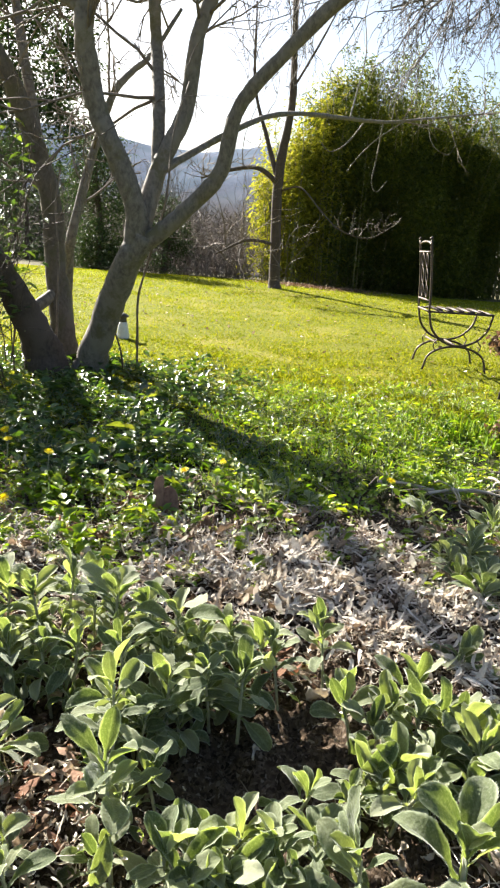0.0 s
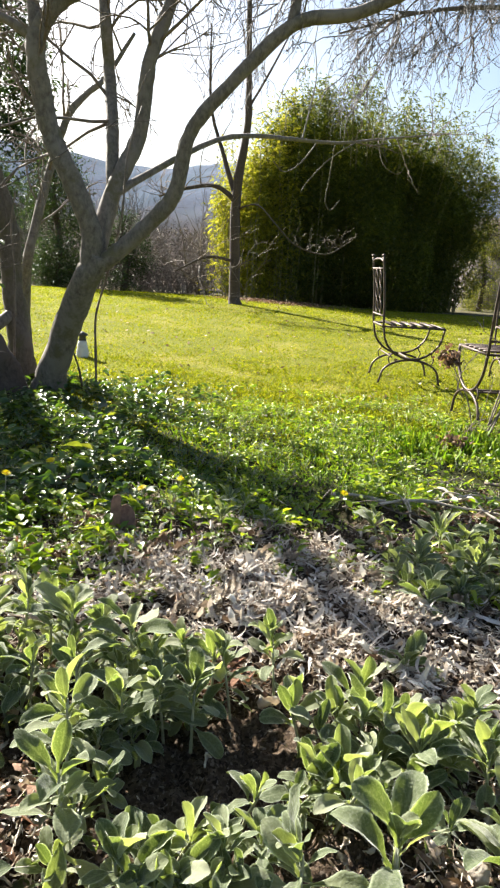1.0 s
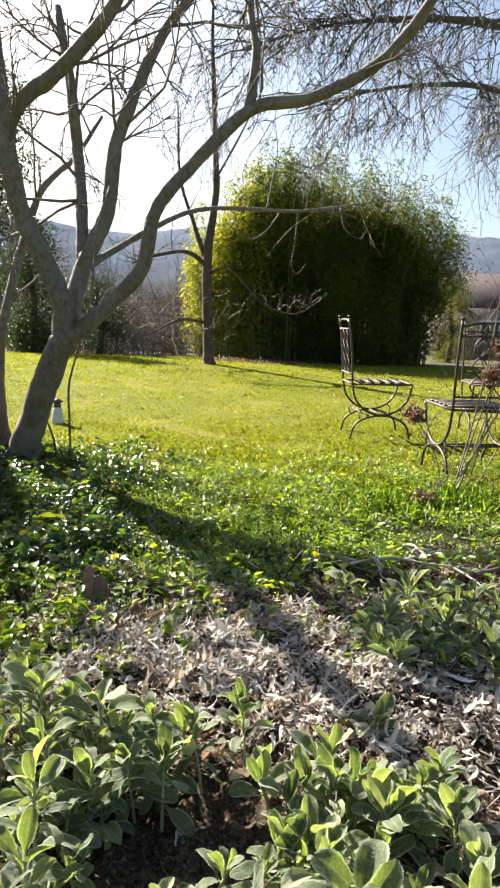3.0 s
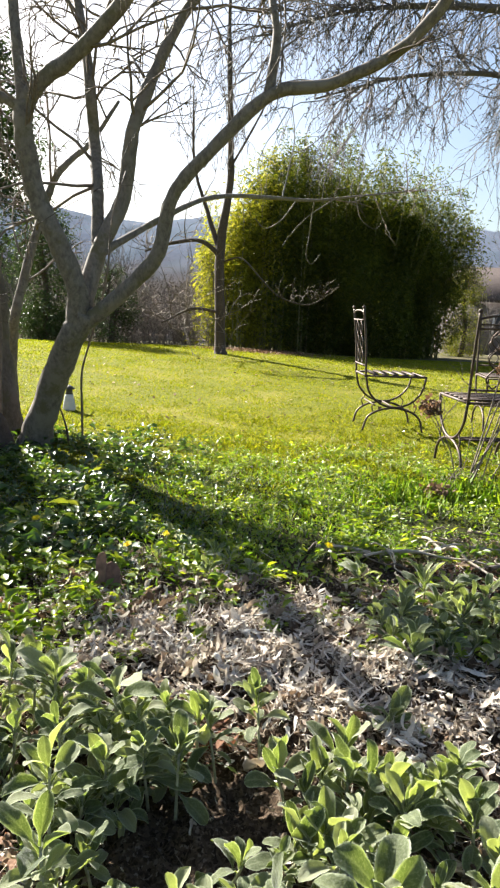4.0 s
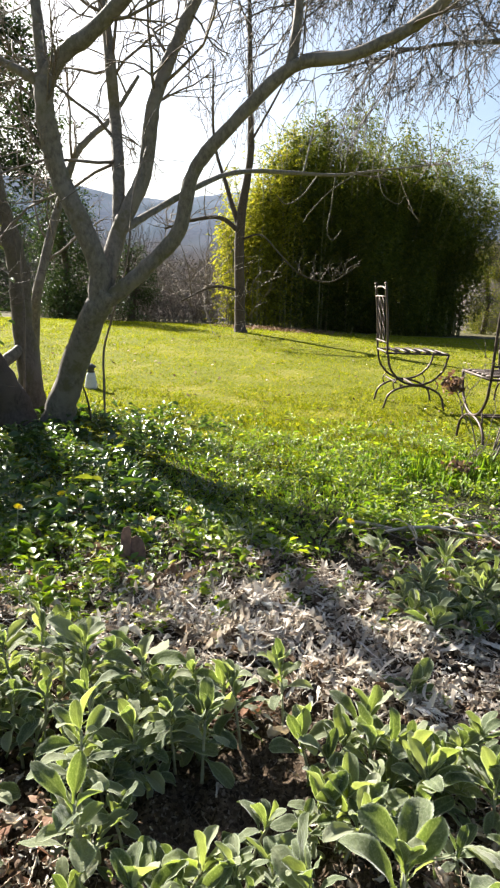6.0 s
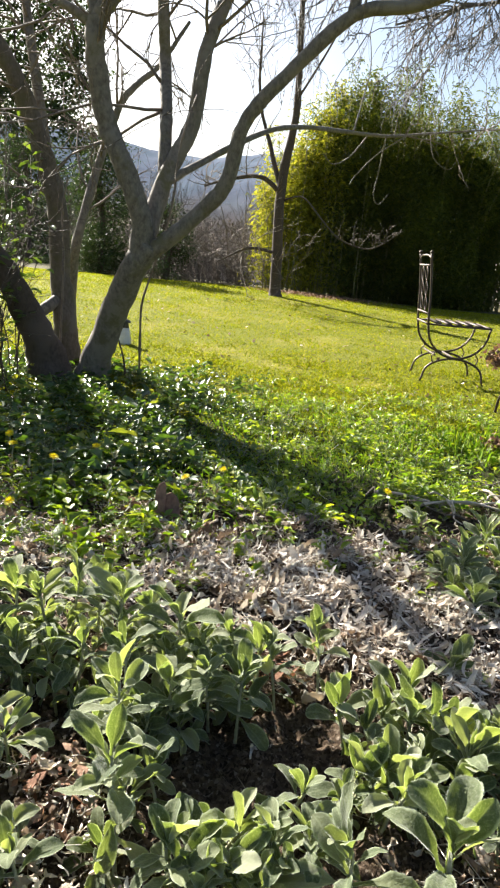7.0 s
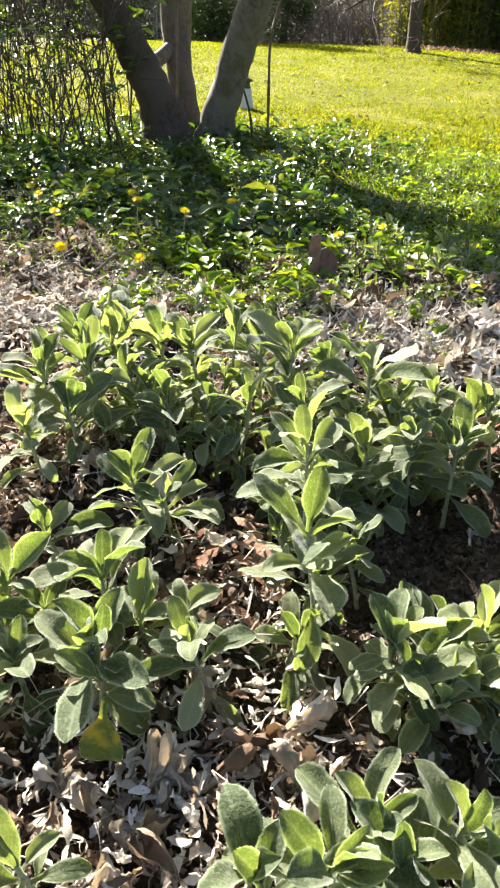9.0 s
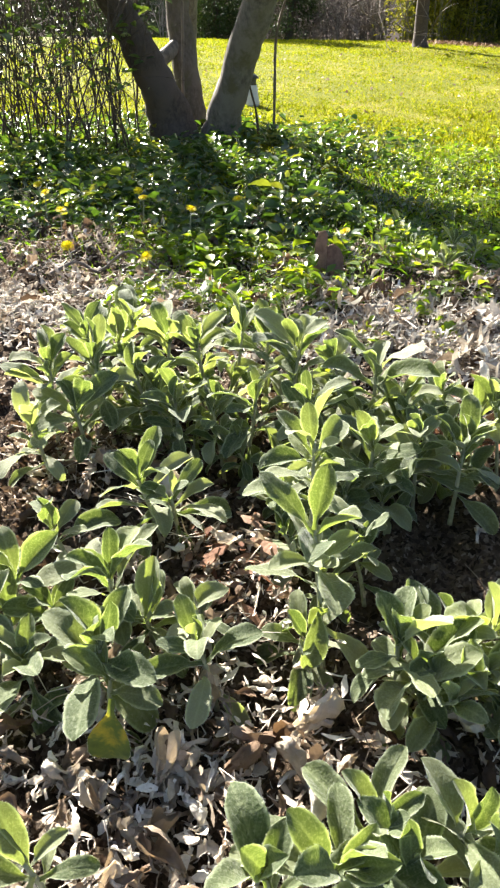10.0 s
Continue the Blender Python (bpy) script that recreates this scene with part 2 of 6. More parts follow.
M_CLOVERLEAF = leaf_stuff("lawn_weed_leaf", [(0.0, (0.08, 0.15, 0.014)), (0.5, (0.16, 0.24, 0.02)), (1.0, (0.29, 0.33, 0.04))], 0.42, (1.75, 1.75, 0.45), 0.4, 0.45, 0.0, True)
M_TUFT = leaf_stuff("long_grass", [(0.0, (0.08, 0.15, 0.018)), (0.6, (0.15, 0.22, 0.025)), (1.0, (0.26, 0.29, 0.05))], 0.5, (1.6, 1.8, 0.4), 0.5, 0.35)
M_LITTER = leaf_stuff("dead_leaves", [(0.0, (0.06, 0.04, 0.028)), (0.3, (0.17, 0.115, 0.078)), (0.55, (0.33, 0.25, 0.185)), (0.8, (0.54, 0.45, 0.365)), (1.0, (0.78, 0.74, 0.67))], 0.2, (1.1, 1.0, 0.8), 0.85, 0.15)


def mat_dead_leaf():
    m = Nodes("dry_leaf")
    c = m.ramp(ob_random(m), [(0.0, (0.22, 0.145, 0.095)), (0.25, (0.42, 0.345, 0.265)), (0.55, (0.62, 0.56, 0.48)), (1.0, (0.82, 0.79, 0.73))])
    n = m.noise(2.0, 6.0, 0.7)
    c = m.mix(0.6, c, m.ramp(n, [(0.3, (0.4, 0.35, 0.3)), (0.7, (1.0, 1.0, 1.0))]), "MULTIPLY")
    return m.finish(c, 0.85, m.bump(m.noise(9.0, 5.0, 0.7), 0.5, 0.05), 0.0, 0.2, m.mix(1.0, c, (1.1, 0.9, 0.6), "MULTIPLY"), 0.2)


M_DEADLEAF = mat_dead_leaf()
M_FUZZ = leaf_stuff("leaf_hairs", [(0.0, (0.50, 0.54, 0.42)), (1.0, (0.72, 0.75, 0.64))], 0.5, (1.15, 1.15, 0.95), 0.7, 0.3)
M_BLEACHED = leaf_stuff("bleached_leaves", [(0.0, (0.20, 0.155, 0.115)), (0.25, (0.46, 0.39, 0.31)), (0.6, (0.69, 0.62, 0.53)), (1.0, (0.86, 0.82, 0.745))], 0.2, (1.1, 1.05, 0.95), 0.85, 0.2)
M_RUSSET = leaf_stuff("russet_leaves", [(0.0, (0.12, 0.06, 0.04)), (0.5, (0.26, 0.14, 0.09)), (1.0, (0.42, 0.28, 0.20))], 0.25, (1.2, 0.95, 0.7), 0.85, 0.2)
M_STRAW = leaf_stuff("dry_stems", [(0.0, (0.25, 0.19, 0.13)), (0.5, (0.45, 0.38, 0.30)), (1.0, (0.68, 0.62, 0.54))], 0.0, (1.0, 1.0, 1.0), 0.75, 0.3)
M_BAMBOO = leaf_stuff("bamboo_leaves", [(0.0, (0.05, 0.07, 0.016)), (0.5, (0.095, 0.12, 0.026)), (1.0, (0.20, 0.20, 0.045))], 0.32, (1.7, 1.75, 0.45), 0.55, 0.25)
# Yellower bamboo leaves: sun on the clump's edge is partly put into the colour.
M_SUNBAMBOO = leaf_stuff("sunlit_bamboo_leaves", [(0.0, (0.15, 0.17, 0.03)), (0.5, (0.28, 0.28, 0.045)), (1.0, (0.42, 0.39, 0.08))], 0.45, (1.6, 1.6, 0.5), 0.55, 0.25)
M_CULM = mat_plain("bamboo_culm", (0.14, 0.13, 0.05), (0.30, 0.26, 0.12), 18.0, 0.5)
M_EVER = leaf_stuff("evergreen_leaves", [(0.0, (0.025, 0.045, 0.018)), (0.6, (0.05, 0.075, 0.028)), (1.0, (0.09, 0.11, 0.045))], 0.2, (1.3, 1.6, 0.6), 0.55, 0.25)
M_CYPRESS = leaf_stuff("cypress_foliage", [(0.0, (0.07, 0.09, 0.015)), (0.6, (0.16, 0.17, 0.03)), (1.0, (0.26, 0.25, 0.05))], 0.35, (1.5, 1.5, 0.5), 0.6, 0.3)
M_BRUSH = leaf_stuff("bare_brush", [(0.0, (0.13, 0.11, 0.095)), (0.5, (0.26, 0.225, 0.20)), (1.0, (0.42, 0.38, 0.34))], 0.0, (1.0, 1.0, 1.0), 0.9, 0.1)
M_TILE = mat_plain("terracotta", (0.12, 0.065, 0.046), (0.33, 0.19, 0.13), 45.0, 0.85, 0.5, 0.004)
M_STONE = mat_plain("rubble_stone", (0.13, 0.105, 0.10), (0.24, 0.20, 0.19), 6.0, 0.9, 0.5, 0.02)
M_ROOF = mat_plain("roof_tiles", (0.06, 0.048, 0.045), (0.10, 0.082, 0.078), 9.0, 0.95, 0.5, 0.02, None, 0.1)
M_WHITE = mat_plain("white_enamel", (0.48, 0.48, 0.48), (0.68, 0.68, 0.67), 14.0, 0.45, 0.1, 0.001)
M_DARKMETAL = mat_plain("dark_metal", (0.03, 0.03, 0.03), (0.07, 0.065, 0.06), 30.0, 0.5)
M_YELLOW = leaf_stuff("yellow_petals", [(0.0, (0.85, 0.66, 0.01)), (1.0, (0.93, 0.80, 0.03))], 0.5, (1.1, 1.1, 0.6), 0.6, 0.2)
M_STEM = mat_plain("green_stem", (0.22, 0.22, 0.12), (0.42, 0.42, 0.29), 60.0, 0.75, 0.2, 0.001)
M_DRYHEAD = leaf_stuff("dry_flower_heads", [(0.0, (0.10, 0.06, 0.04)), (0.5, (0.20, 0.13, 0.085)), (1.0, (0.34, 0.245, 0.17))], 0.22, (1.2, 0.95, 0.7), 0.8, 0.2)
M_LUSH = leaf_stuff("shrub_leaves", [(0.0, (0.04, 0.075, 0.02)), (0.6, (0.08, 0.125, 0.03)), (1.0, (0.17, 0.22, 0.05))], 0.35, (1.5, 1.6, 0.5), 0.3, 0.6)

# ---- mesh tools ----


def smoothstep(a, b, v):
    t = np.clip((v - a) / (b - a), 0.0, 1.0)
    return t * t * (3 - 2 * t)


def field(x, y):
    """Cheap smooth bumps, metres in, about -1 to 1 out; works on arrays."""
    return (np.sin(1.9 * x + 1.3 * np.sin(1.1 * y)) + np.sin(2.7 * y + 1.7 * np.sin(1.6 * x + 0.5)) + np.sin(1.3 * (x + y) + 0.8)) / 3.0


def ground_z(x, y):
    """Height of the ground: flat bed, lawn rising a little, then falling away into the valley."""
    x, y = np.asarray(x, float), np.asarray(y, float)
    z = 0.07 + 0.012 * field(3 * x, 3 * y) * smoothstep(6, 3, y) + 0.19 * smoothstep(5.0, 12.5, y) * (1 - 0.55 * smoothstep(-1.0, 3.5, x))
    bed = smoothstep(2.7, 2.3, y) * smoothstep(0.6, 0.9, y) * smoothstep(1.9, 1.5, np.abs(x))
    z = z + bed * (0.018 * field(8.5 * x + 0.4, 8.5 * y) + 0.012 * field(19 * x, 19 * y + 2.0))
    z = z - 0.03 * np.maximum(y - 13.0, 0) * smoothstep(13, 15, y) - 0.05 * np.maximum(y - 22.0, 0) * smoothstep(22, 40, y)
    return np.maximum(z, -14.0)


def gz(x, y):
    return float(ground_z(x, y))


def mesh_object(name, verts, faces, material, smooth=True, parent=None, uv=None):
    me = bpy.data.meshes.new(name)
    me.from_pydata([tuple(v) for v in verts] if not isinstance(verts, np.ndarray) else verts.tolist(), [], faces if not isinstance(faces, np.ndarray) else faces.tolist())
    if smooth:
        me.polygons.foreach_set("use_smooth", [True] * len(me.polygons))
    me.materials.append(material)
    me.update()
    ob = new(name, me)
    if parent is not None:
        ob.parent = parent
    return ob


def part(name, bm, material, parent, label=""):
    """Links a bmesh as one mesh object under a thing or a part."""
    me = bpy.data.meshes.new(name)
    bm.to_mesh(me)
    bm.free()
    me.polygons.foreach_set("use_smooth", [True] * len(me.polygons))
    me.materials.append(material)
    ob = new(name, me)
    ob.parent = parent
    return tagged(ob, label)


def empty(name, x, y, z, rz=0.0):
    ob = new(name)
    ob.empty_display_size = 0.05
    ob.matrix_world = pose(x, y, z, 0, 0, rz)
    return ob


def spline(points, steps):
    """A smooth line (Catmull-Rom) through points; each point may carry further values, such as a radius."""
    p = np.array(points, float)
    p = np.vstack([2 * p[0] - p[1], p, 2 * p[-1] - p[-2]])
    out = []
    for i in range(1, len(p) - 2):
        a, b, c, d = p[i - 1], p[i], p[i + 1], p[i + 2]
        for s in np.arange(steps) / steps:
            out.append(0.5 * (2 * b + (c - a) * s + (2 * a - 5 * b + 4 * c - d) * s * s + (3 * b - a - 3 * c + d) * s ** 3))
    out.append(p[-2])
    return np.array(out)


def tube_arrays(line, radii, sides, knots=0.0, seed=0):
    """Vertices and faces of a tube round a line; knots: unevenness of the radius."""
    line = np.asarray(line, float)
    n = len(line)
    tan = np.gradient(line, axis=0)
    tan /= np.linalg.norm(tan, axis=1)[:, None] + 1e-9
    ref = np.array([0.0, 0.0, 1.0]) if abs(tan[0][2]) < 0.9 else np.array([1.0, 0.0, 0.0])
    verts, rng = [], np.random.RandomState(seed)
    u = np.cross(tan[0], ref)
    u /= np.linalg.norm(u)
    ang = np.arange(sides) * 2 * np.pi / sides
    for i in range(n):
        u = u - tan[i] * np.dot(u, tan[i])
        u /= np.linalg.norm(u) + 1e-9
        v = np.cross(tan[i], u)
        r = radii[i] * (1 + knots * (rng.rand(sides) - 0.5) + knots * 0.8 * np.sin(ang * 2 + i * 0.9) * rng.rand())
        verts.append(line[i] + r[:, None] * (np.cos(ang)[:, None] * u + np.sin(ang)[:, None] * v))
    verts = np.vstack(verts)
    faces = []
    for i in range(n - 1):
        for j in range(sides):
            k = (j + 1) % sides
            faces.append((i * sides + j, i * sides + k, (i + 1) * sides + k, (i + 1) * sides + j))
    faces.append(tuple(range(sides - 1, -1, -1)))
    faces.append(tuple((n - 1) * sides + j for j in range(sides)))
    return verts, faces


def tube(name, line, radii, material, parent=None, sides=8, knots=0.0, seed=0):
    v, f = tube_arrays(line, radii, sides, knots, seed)
    return mesh_object(name, v, f, material, True, parent)


def many_tubes(name, lines, material, parent=None, sides=4):
    """Thin twigs and stems, too many to count, as one mesh. lines: (points, first radius, last radius)."""
    vs, fs, at = [], [], 0
    for k, (pts, r0, r1) in enumerate(lines):
        pts = np.asarray(pts, float)
        v, f = tube_arrays(pts, np.linspace(r0, r1, len(pts)), sides)
        vs.append(v)
        fs += [tuple(i + at for i in g) for g in f]
        at += len(v)
    return mesh_object(name, np.vstack(vs), fs, material, True, parent)


def unit(v):
    return v / (np.linalg.norm(v, axis=-1, keepdims=True) + 1e-9)


def many_leaves(name, at, along, up, length, width, material, parent=None, fold=0.25, droop=0.2, shape=6):
    """Small leaves as one mesh: each a folded, drooping blade of 6 (or 4) corners."""
    at, along, up = np.asarray(at, float), unit(np.asarray(along, float)), np.asarray(up, float)
    side = unit(np.cross(along, up))
    up = np.cross(side, along)
    L, W = np.asarray(length, float)[:, None], np.asarray(width, float)[:, None]
    n = len(at)
    base, tip = at, at + along * L - up * L * droop
    mid = at + along * L * 0.5
    if shape == 4:
        l, r = mid + side * W * 0.5 + up * W * fold, mid - side * W * 0.5 + up * W * fold
        v = np.stack([base, r, tip, l], 1).reshape(-1, 3)
        k = np.arange(n)[:, None] * 4
        f = np.vstack([k + np.array([0, 1, 2]), k + np.array([0, 2, 3])])
    else:
        a1, a2 = at + along * L * 0.28, at + along * L * 0.68 - up * L * droop * 0.35
        l1, r1 = a1 + side * W * 0.46 + up * W * fold, a1 - side * W * 0.46 + up * W * fold
        l2, r2 = a2 + side * W * 0.42 + up * W * fold, a2 - side * W * 0.42 + up * W * fold
        v = np.stack([base, r1, r2, tip, l2, l1], 1).reshape(-1, 3)
        k = np.arange(n)[:, None] * 6
        f = np.vstack([k + np.array([0, 1, 2, 3]), k + np.array([0, 3, 4, 5])])
    return mesh_object(name, v, f, material, True, parent)


def many_curls(name, at, heading, length, width, material, rng, curl=2.2):
    """Dry shrivelled strips as one mesh: each rolls up and twists along its length."""
    n, k = len(at), 5
    p, d = np.asarray(at, float).copy(), unit(np.asarray(heading, float))
    up = unit(np.array([[0, 0, 1.0]]) + 0.5 * (rng.rand(n, 3) - 0.5))
    rows = []
    bend, twist = curl * (rng.rand(n, 1) - 0.35), 1.6 * (rng.rand(n, 1) - 0.5)
    cup = 0.9 * (rng.rand(n, 1) - 0.25)
    for i in range(k):
        side = unit(np.cross(d, up))
        up = np.cross(side, d)
        w = width[:, None] * (0.35, 0.85, 1.0, 0.8, 0.3)[i] * (0.45 + 1.1 * rng.rand(n, 1))
        rows.append(np.stack([p - side * w * 0.5 + up * w * 0.35 * cup, p - up * w * 0.3 * cup, p + side * w * 0.5 + up * w * 0.35 * cup * (0.3 + rng.rand(n, 1))], 1))
        p = p + d * length[:, None] / (k - 1)
        d = unit(d + up * bend / (k - 1) * 1.3 + 0.75 * (rng.rand(n, 3) - 0.5))
        up = unit(up + side * twist / (k - 1))
    v = np.stack(rows, 1).reshape(-1, 3)
    v[:, 2] = np.maximum(v[:, 2], ground_z(v[:, 0], v[:, 1]) + 0.001)
    b = np.arange(n)[:, None] * (3 * k)
    f = np.vstack([b + np.array([3 * i + j, 3 * i + j + 1, 3 * i + j + 4, 3 * i + j + 3]) for i in range(k - 1) for j in range(2)])
    return mesh_object(name, v, f, material)


def many_crumpled(name, at, size, material, rng, rows=6, cols=4, kinds=8):
    """Crumpled dry leaves as one mesh, from a few shapes turned and scaled."""
    shapes = []
    for k in range(kinds):
        ph, roll = rng.rand(6) * 6.28, 2.0 + 2.8 * rng.rand()
        pts = []
        for i in range(rows + 1):
            t = i / rows
            w = (0.24 + 0.05 * math.sin(6 * t + ph[5]) + 0.09 * (rng.rand() - 0.5)) * max(0.22, math.sin(math.pi * t ** 0.85)) ** 0.55
            for j in range(cols + 1):
                q = 2 * j / cols - 1
                a = roll * q * (0.45 + 0.55 * math.sin(ph[0] + 3 * t))
                pts.append((w * math.sin(a) / roll * 2.0 + 0.07 * math.sin(5 * t + ph[4]) + 0.10 * (rng.rand() - 0.5), 0.8 * (t - 0.5) + 0.10 * (rng.rand() - 0.5), w * (1 - math.cos(a)) * 0.6 + 0.05 * math.sin(6 * t + ph[1] + 3 * q) + 0.10 * math.sin(3.3 * t + ph[3]) + 0.05 * (rng.rand() - 0.5) + 0.1))
        shapes.append(np.array(pts))
    face = np.array([(i * (cols + 1) + j, i * (cols + 1) + j + 1, (i + 1) * (cols + 1) + j + 1, (i + 1) * (cols + 1) + j) for i in range(rows) for j in range(cols)])
    vs, fs = [], []
    m = len(shapes[0])
    for n, (p, sz) in enumerate(zip(at, size)):
        turn = np.array(Euler((0.7 * (rng.rand() - 0.5), 0.8 * (rng.rand() - 0.5), 6.28 * rng.rand())).to_matrix())
        v = shapes[rng.randint(kinds)] @ turn.T * sz
        vs.append(v + p - np.array([0, 0, min(0.0, v[:, 2].min() + 0.004)]))
        fs.append(face + n * m)
    return mesh_object(name, np.vstack(vs), np.vstack(fs), material)


def random_dirs(rng, n, lift=0.0, spread=1.0):
    a = rng.rand(n) * 2 * np.pi
    z = lift + spread * (rng.rand(n) * 2 - 1)
    return unit(np.stack([np.cos(a), np.sin(a), z], 1))


def shoots(rng, start, heading, length, radius, depth, out, droop=0.0, crook=0.25, kids=3, ratio=0.62):
    """Branching twigs, put into the list out as (points, first radius, last radius)."""
    pts, p, d = [np.array(start, float)], np.array(start, float), unit(np.array(heading, float))
    n = 5
    for i in range(n):
        d = unit(d + crook * (rng.rand(3) - 0.5) + np.array([0, 0, -droop / n]))
        p = p + d * length / n
        pts.append(p)
    out.append((pts, radius, radius * 0.45))
    if depth:
        for k in range(kids):
            i = 1 + rng.randint(n)
            side = unit(d + 1.5 * (rng.rand(3) - 0.5) + np.array([0, 0, 0.1 - droop * 0.5]))
            shoots(rng, pts[i], side, length * ratio * (0.6 + 0.7 * rng.rand()), radius * 0.6, depth - 1, out, droop, crook, kids, ratio)


# ---- the ground and the distance ----


def build_ground():
    xs = np.unique(np.concatenate([np.linspace(-0.95, 0.95, 212), np.linspace(-3, 3, 121), np.linspace(-12, 12, 97), np.linspace(-60, 60, 41), np.linspace(-1200, 1200, 25)]).round(3))
    ys = np.unique(np.concatenate([np.linspace(0.35, 1.75, 156), np.linspace(-0.2, 4.6, 97), np.linspace(-4, 20, 97), np.linspace(-60, 100, 41), np.linspace(-600, 1200, 19)]).round(3))
    X, Y = np.meshgrid(xs, ys)
    rng = np.random.RandomState(3)
    bed = smoothstep(3.6, 2.4, Y) * smoothstep(-3, -2, X) * smoothstep(3, 2, X) * smoothstep(-0.6, 0.1, Y)
    clod = np.array([noise.turbulence((a * 22.0, b * 22.0, 0.3), 4, False, noise_basis="PERLIN_ORIGINAL", amplitude_scale=0.6, frequency_scale=2.1) if w > 0 else 0.0 for a, b, w in zip(X.ravel(), Y.ravel(), bed.ravel())]).reshape(X.shape)
    Zs = ground_z(X, Y) + bed * (0.026 * (clod - 0.5) + 0.004 * (rng.rand(*X.shape) - 0.5))
    v = np.stack([X, Y, Zs], -1).reshape(-1, 3)
    w = len(xs)
    i = (np.arange(len(ys) - 1)[:, None] * w + np.arange(w - 1)[None, :]).reshape(-1)
    f = np.stack([i, i + 1, i + w + 1, i + w], 1)
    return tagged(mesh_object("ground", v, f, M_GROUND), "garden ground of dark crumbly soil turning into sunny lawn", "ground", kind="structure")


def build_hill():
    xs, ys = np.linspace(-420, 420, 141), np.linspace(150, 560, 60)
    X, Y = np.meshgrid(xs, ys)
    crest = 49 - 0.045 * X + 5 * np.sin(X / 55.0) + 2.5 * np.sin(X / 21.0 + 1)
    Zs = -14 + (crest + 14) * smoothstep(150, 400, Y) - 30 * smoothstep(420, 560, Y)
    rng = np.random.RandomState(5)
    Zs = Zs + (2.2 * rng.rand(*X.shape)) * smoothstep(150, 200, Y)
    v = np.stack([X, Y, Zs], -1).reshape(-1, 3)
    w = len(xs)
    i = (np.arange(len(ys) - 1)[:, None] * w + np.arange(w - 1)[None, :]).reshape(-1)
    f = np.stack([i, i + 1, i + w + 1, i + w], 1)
    return tagged(mesh_object("backdrop_hill", v, f, M_HILL), "long hill covered with bare winter woods, blue-grey haze painted in", "hill", kind="structure")


build_ground()
build_hill()

# ---- the many-stemmed garden tree ----


def buds(name, lines, rng, share, size, material, parent, inv):
    """Small dry buds and seed husks along thin twigs."""
    at = np.array([p for pts, r0, r1 in lines if r0 < 0.006 for p in pts[1:]])
    at = at[rng.rand(len(at)) < share]
    n = len(at)
    ob = many_leaves(name, at, random_dirs(rng, n, -0.2, 0.8), rng.normal(0, 1, (n, 3)), size * (0.6 + 0.8 * rng.rand(n)), size * (0.25 + 0.3 * rng.rand(n)), material, parent, 0.4, 0.2, 4)
    ob.matrix_parent_inverse = inv
    return tagged(ob, "small dry buds along the twigs", kind="stuff")



def limb(parent, name, points, seed, sides=12, steps=7, material=None):
    s = spline(points, steps)
    rng = np.random.RandomState(seed)
    line = s[:, :3] + (rng.rand(len(s), 3) - 0.5) * s[:, 3:4] * 0.12
    return tube(name, line, s[:, 3], material or M_BARK, parent, sides, 0.10, seed), line


def add_twigs(lines, rng, out, count, length, radius, depth, droop, lift=0.35, first=0.35, kids=3):
    for _ in range(count):
        line = lines[rng.randint(len(lines))]
        i = int(len(line) * (first + (1 - first) * rng.rand()))
        i = min(max(i, 1), len(line) - 2)
        d = unit(line[i + 1] - line[i - 1])
        side = unit(0.5 * d + (rng.rand(3) - 0.5) * 1.6 + np.array([0, 0, lift]))
        shoots(rng, line[i], side, length * (0.6 + 0.8 * rng.rand()), radius, depth, out, droop, 0.7, kids)


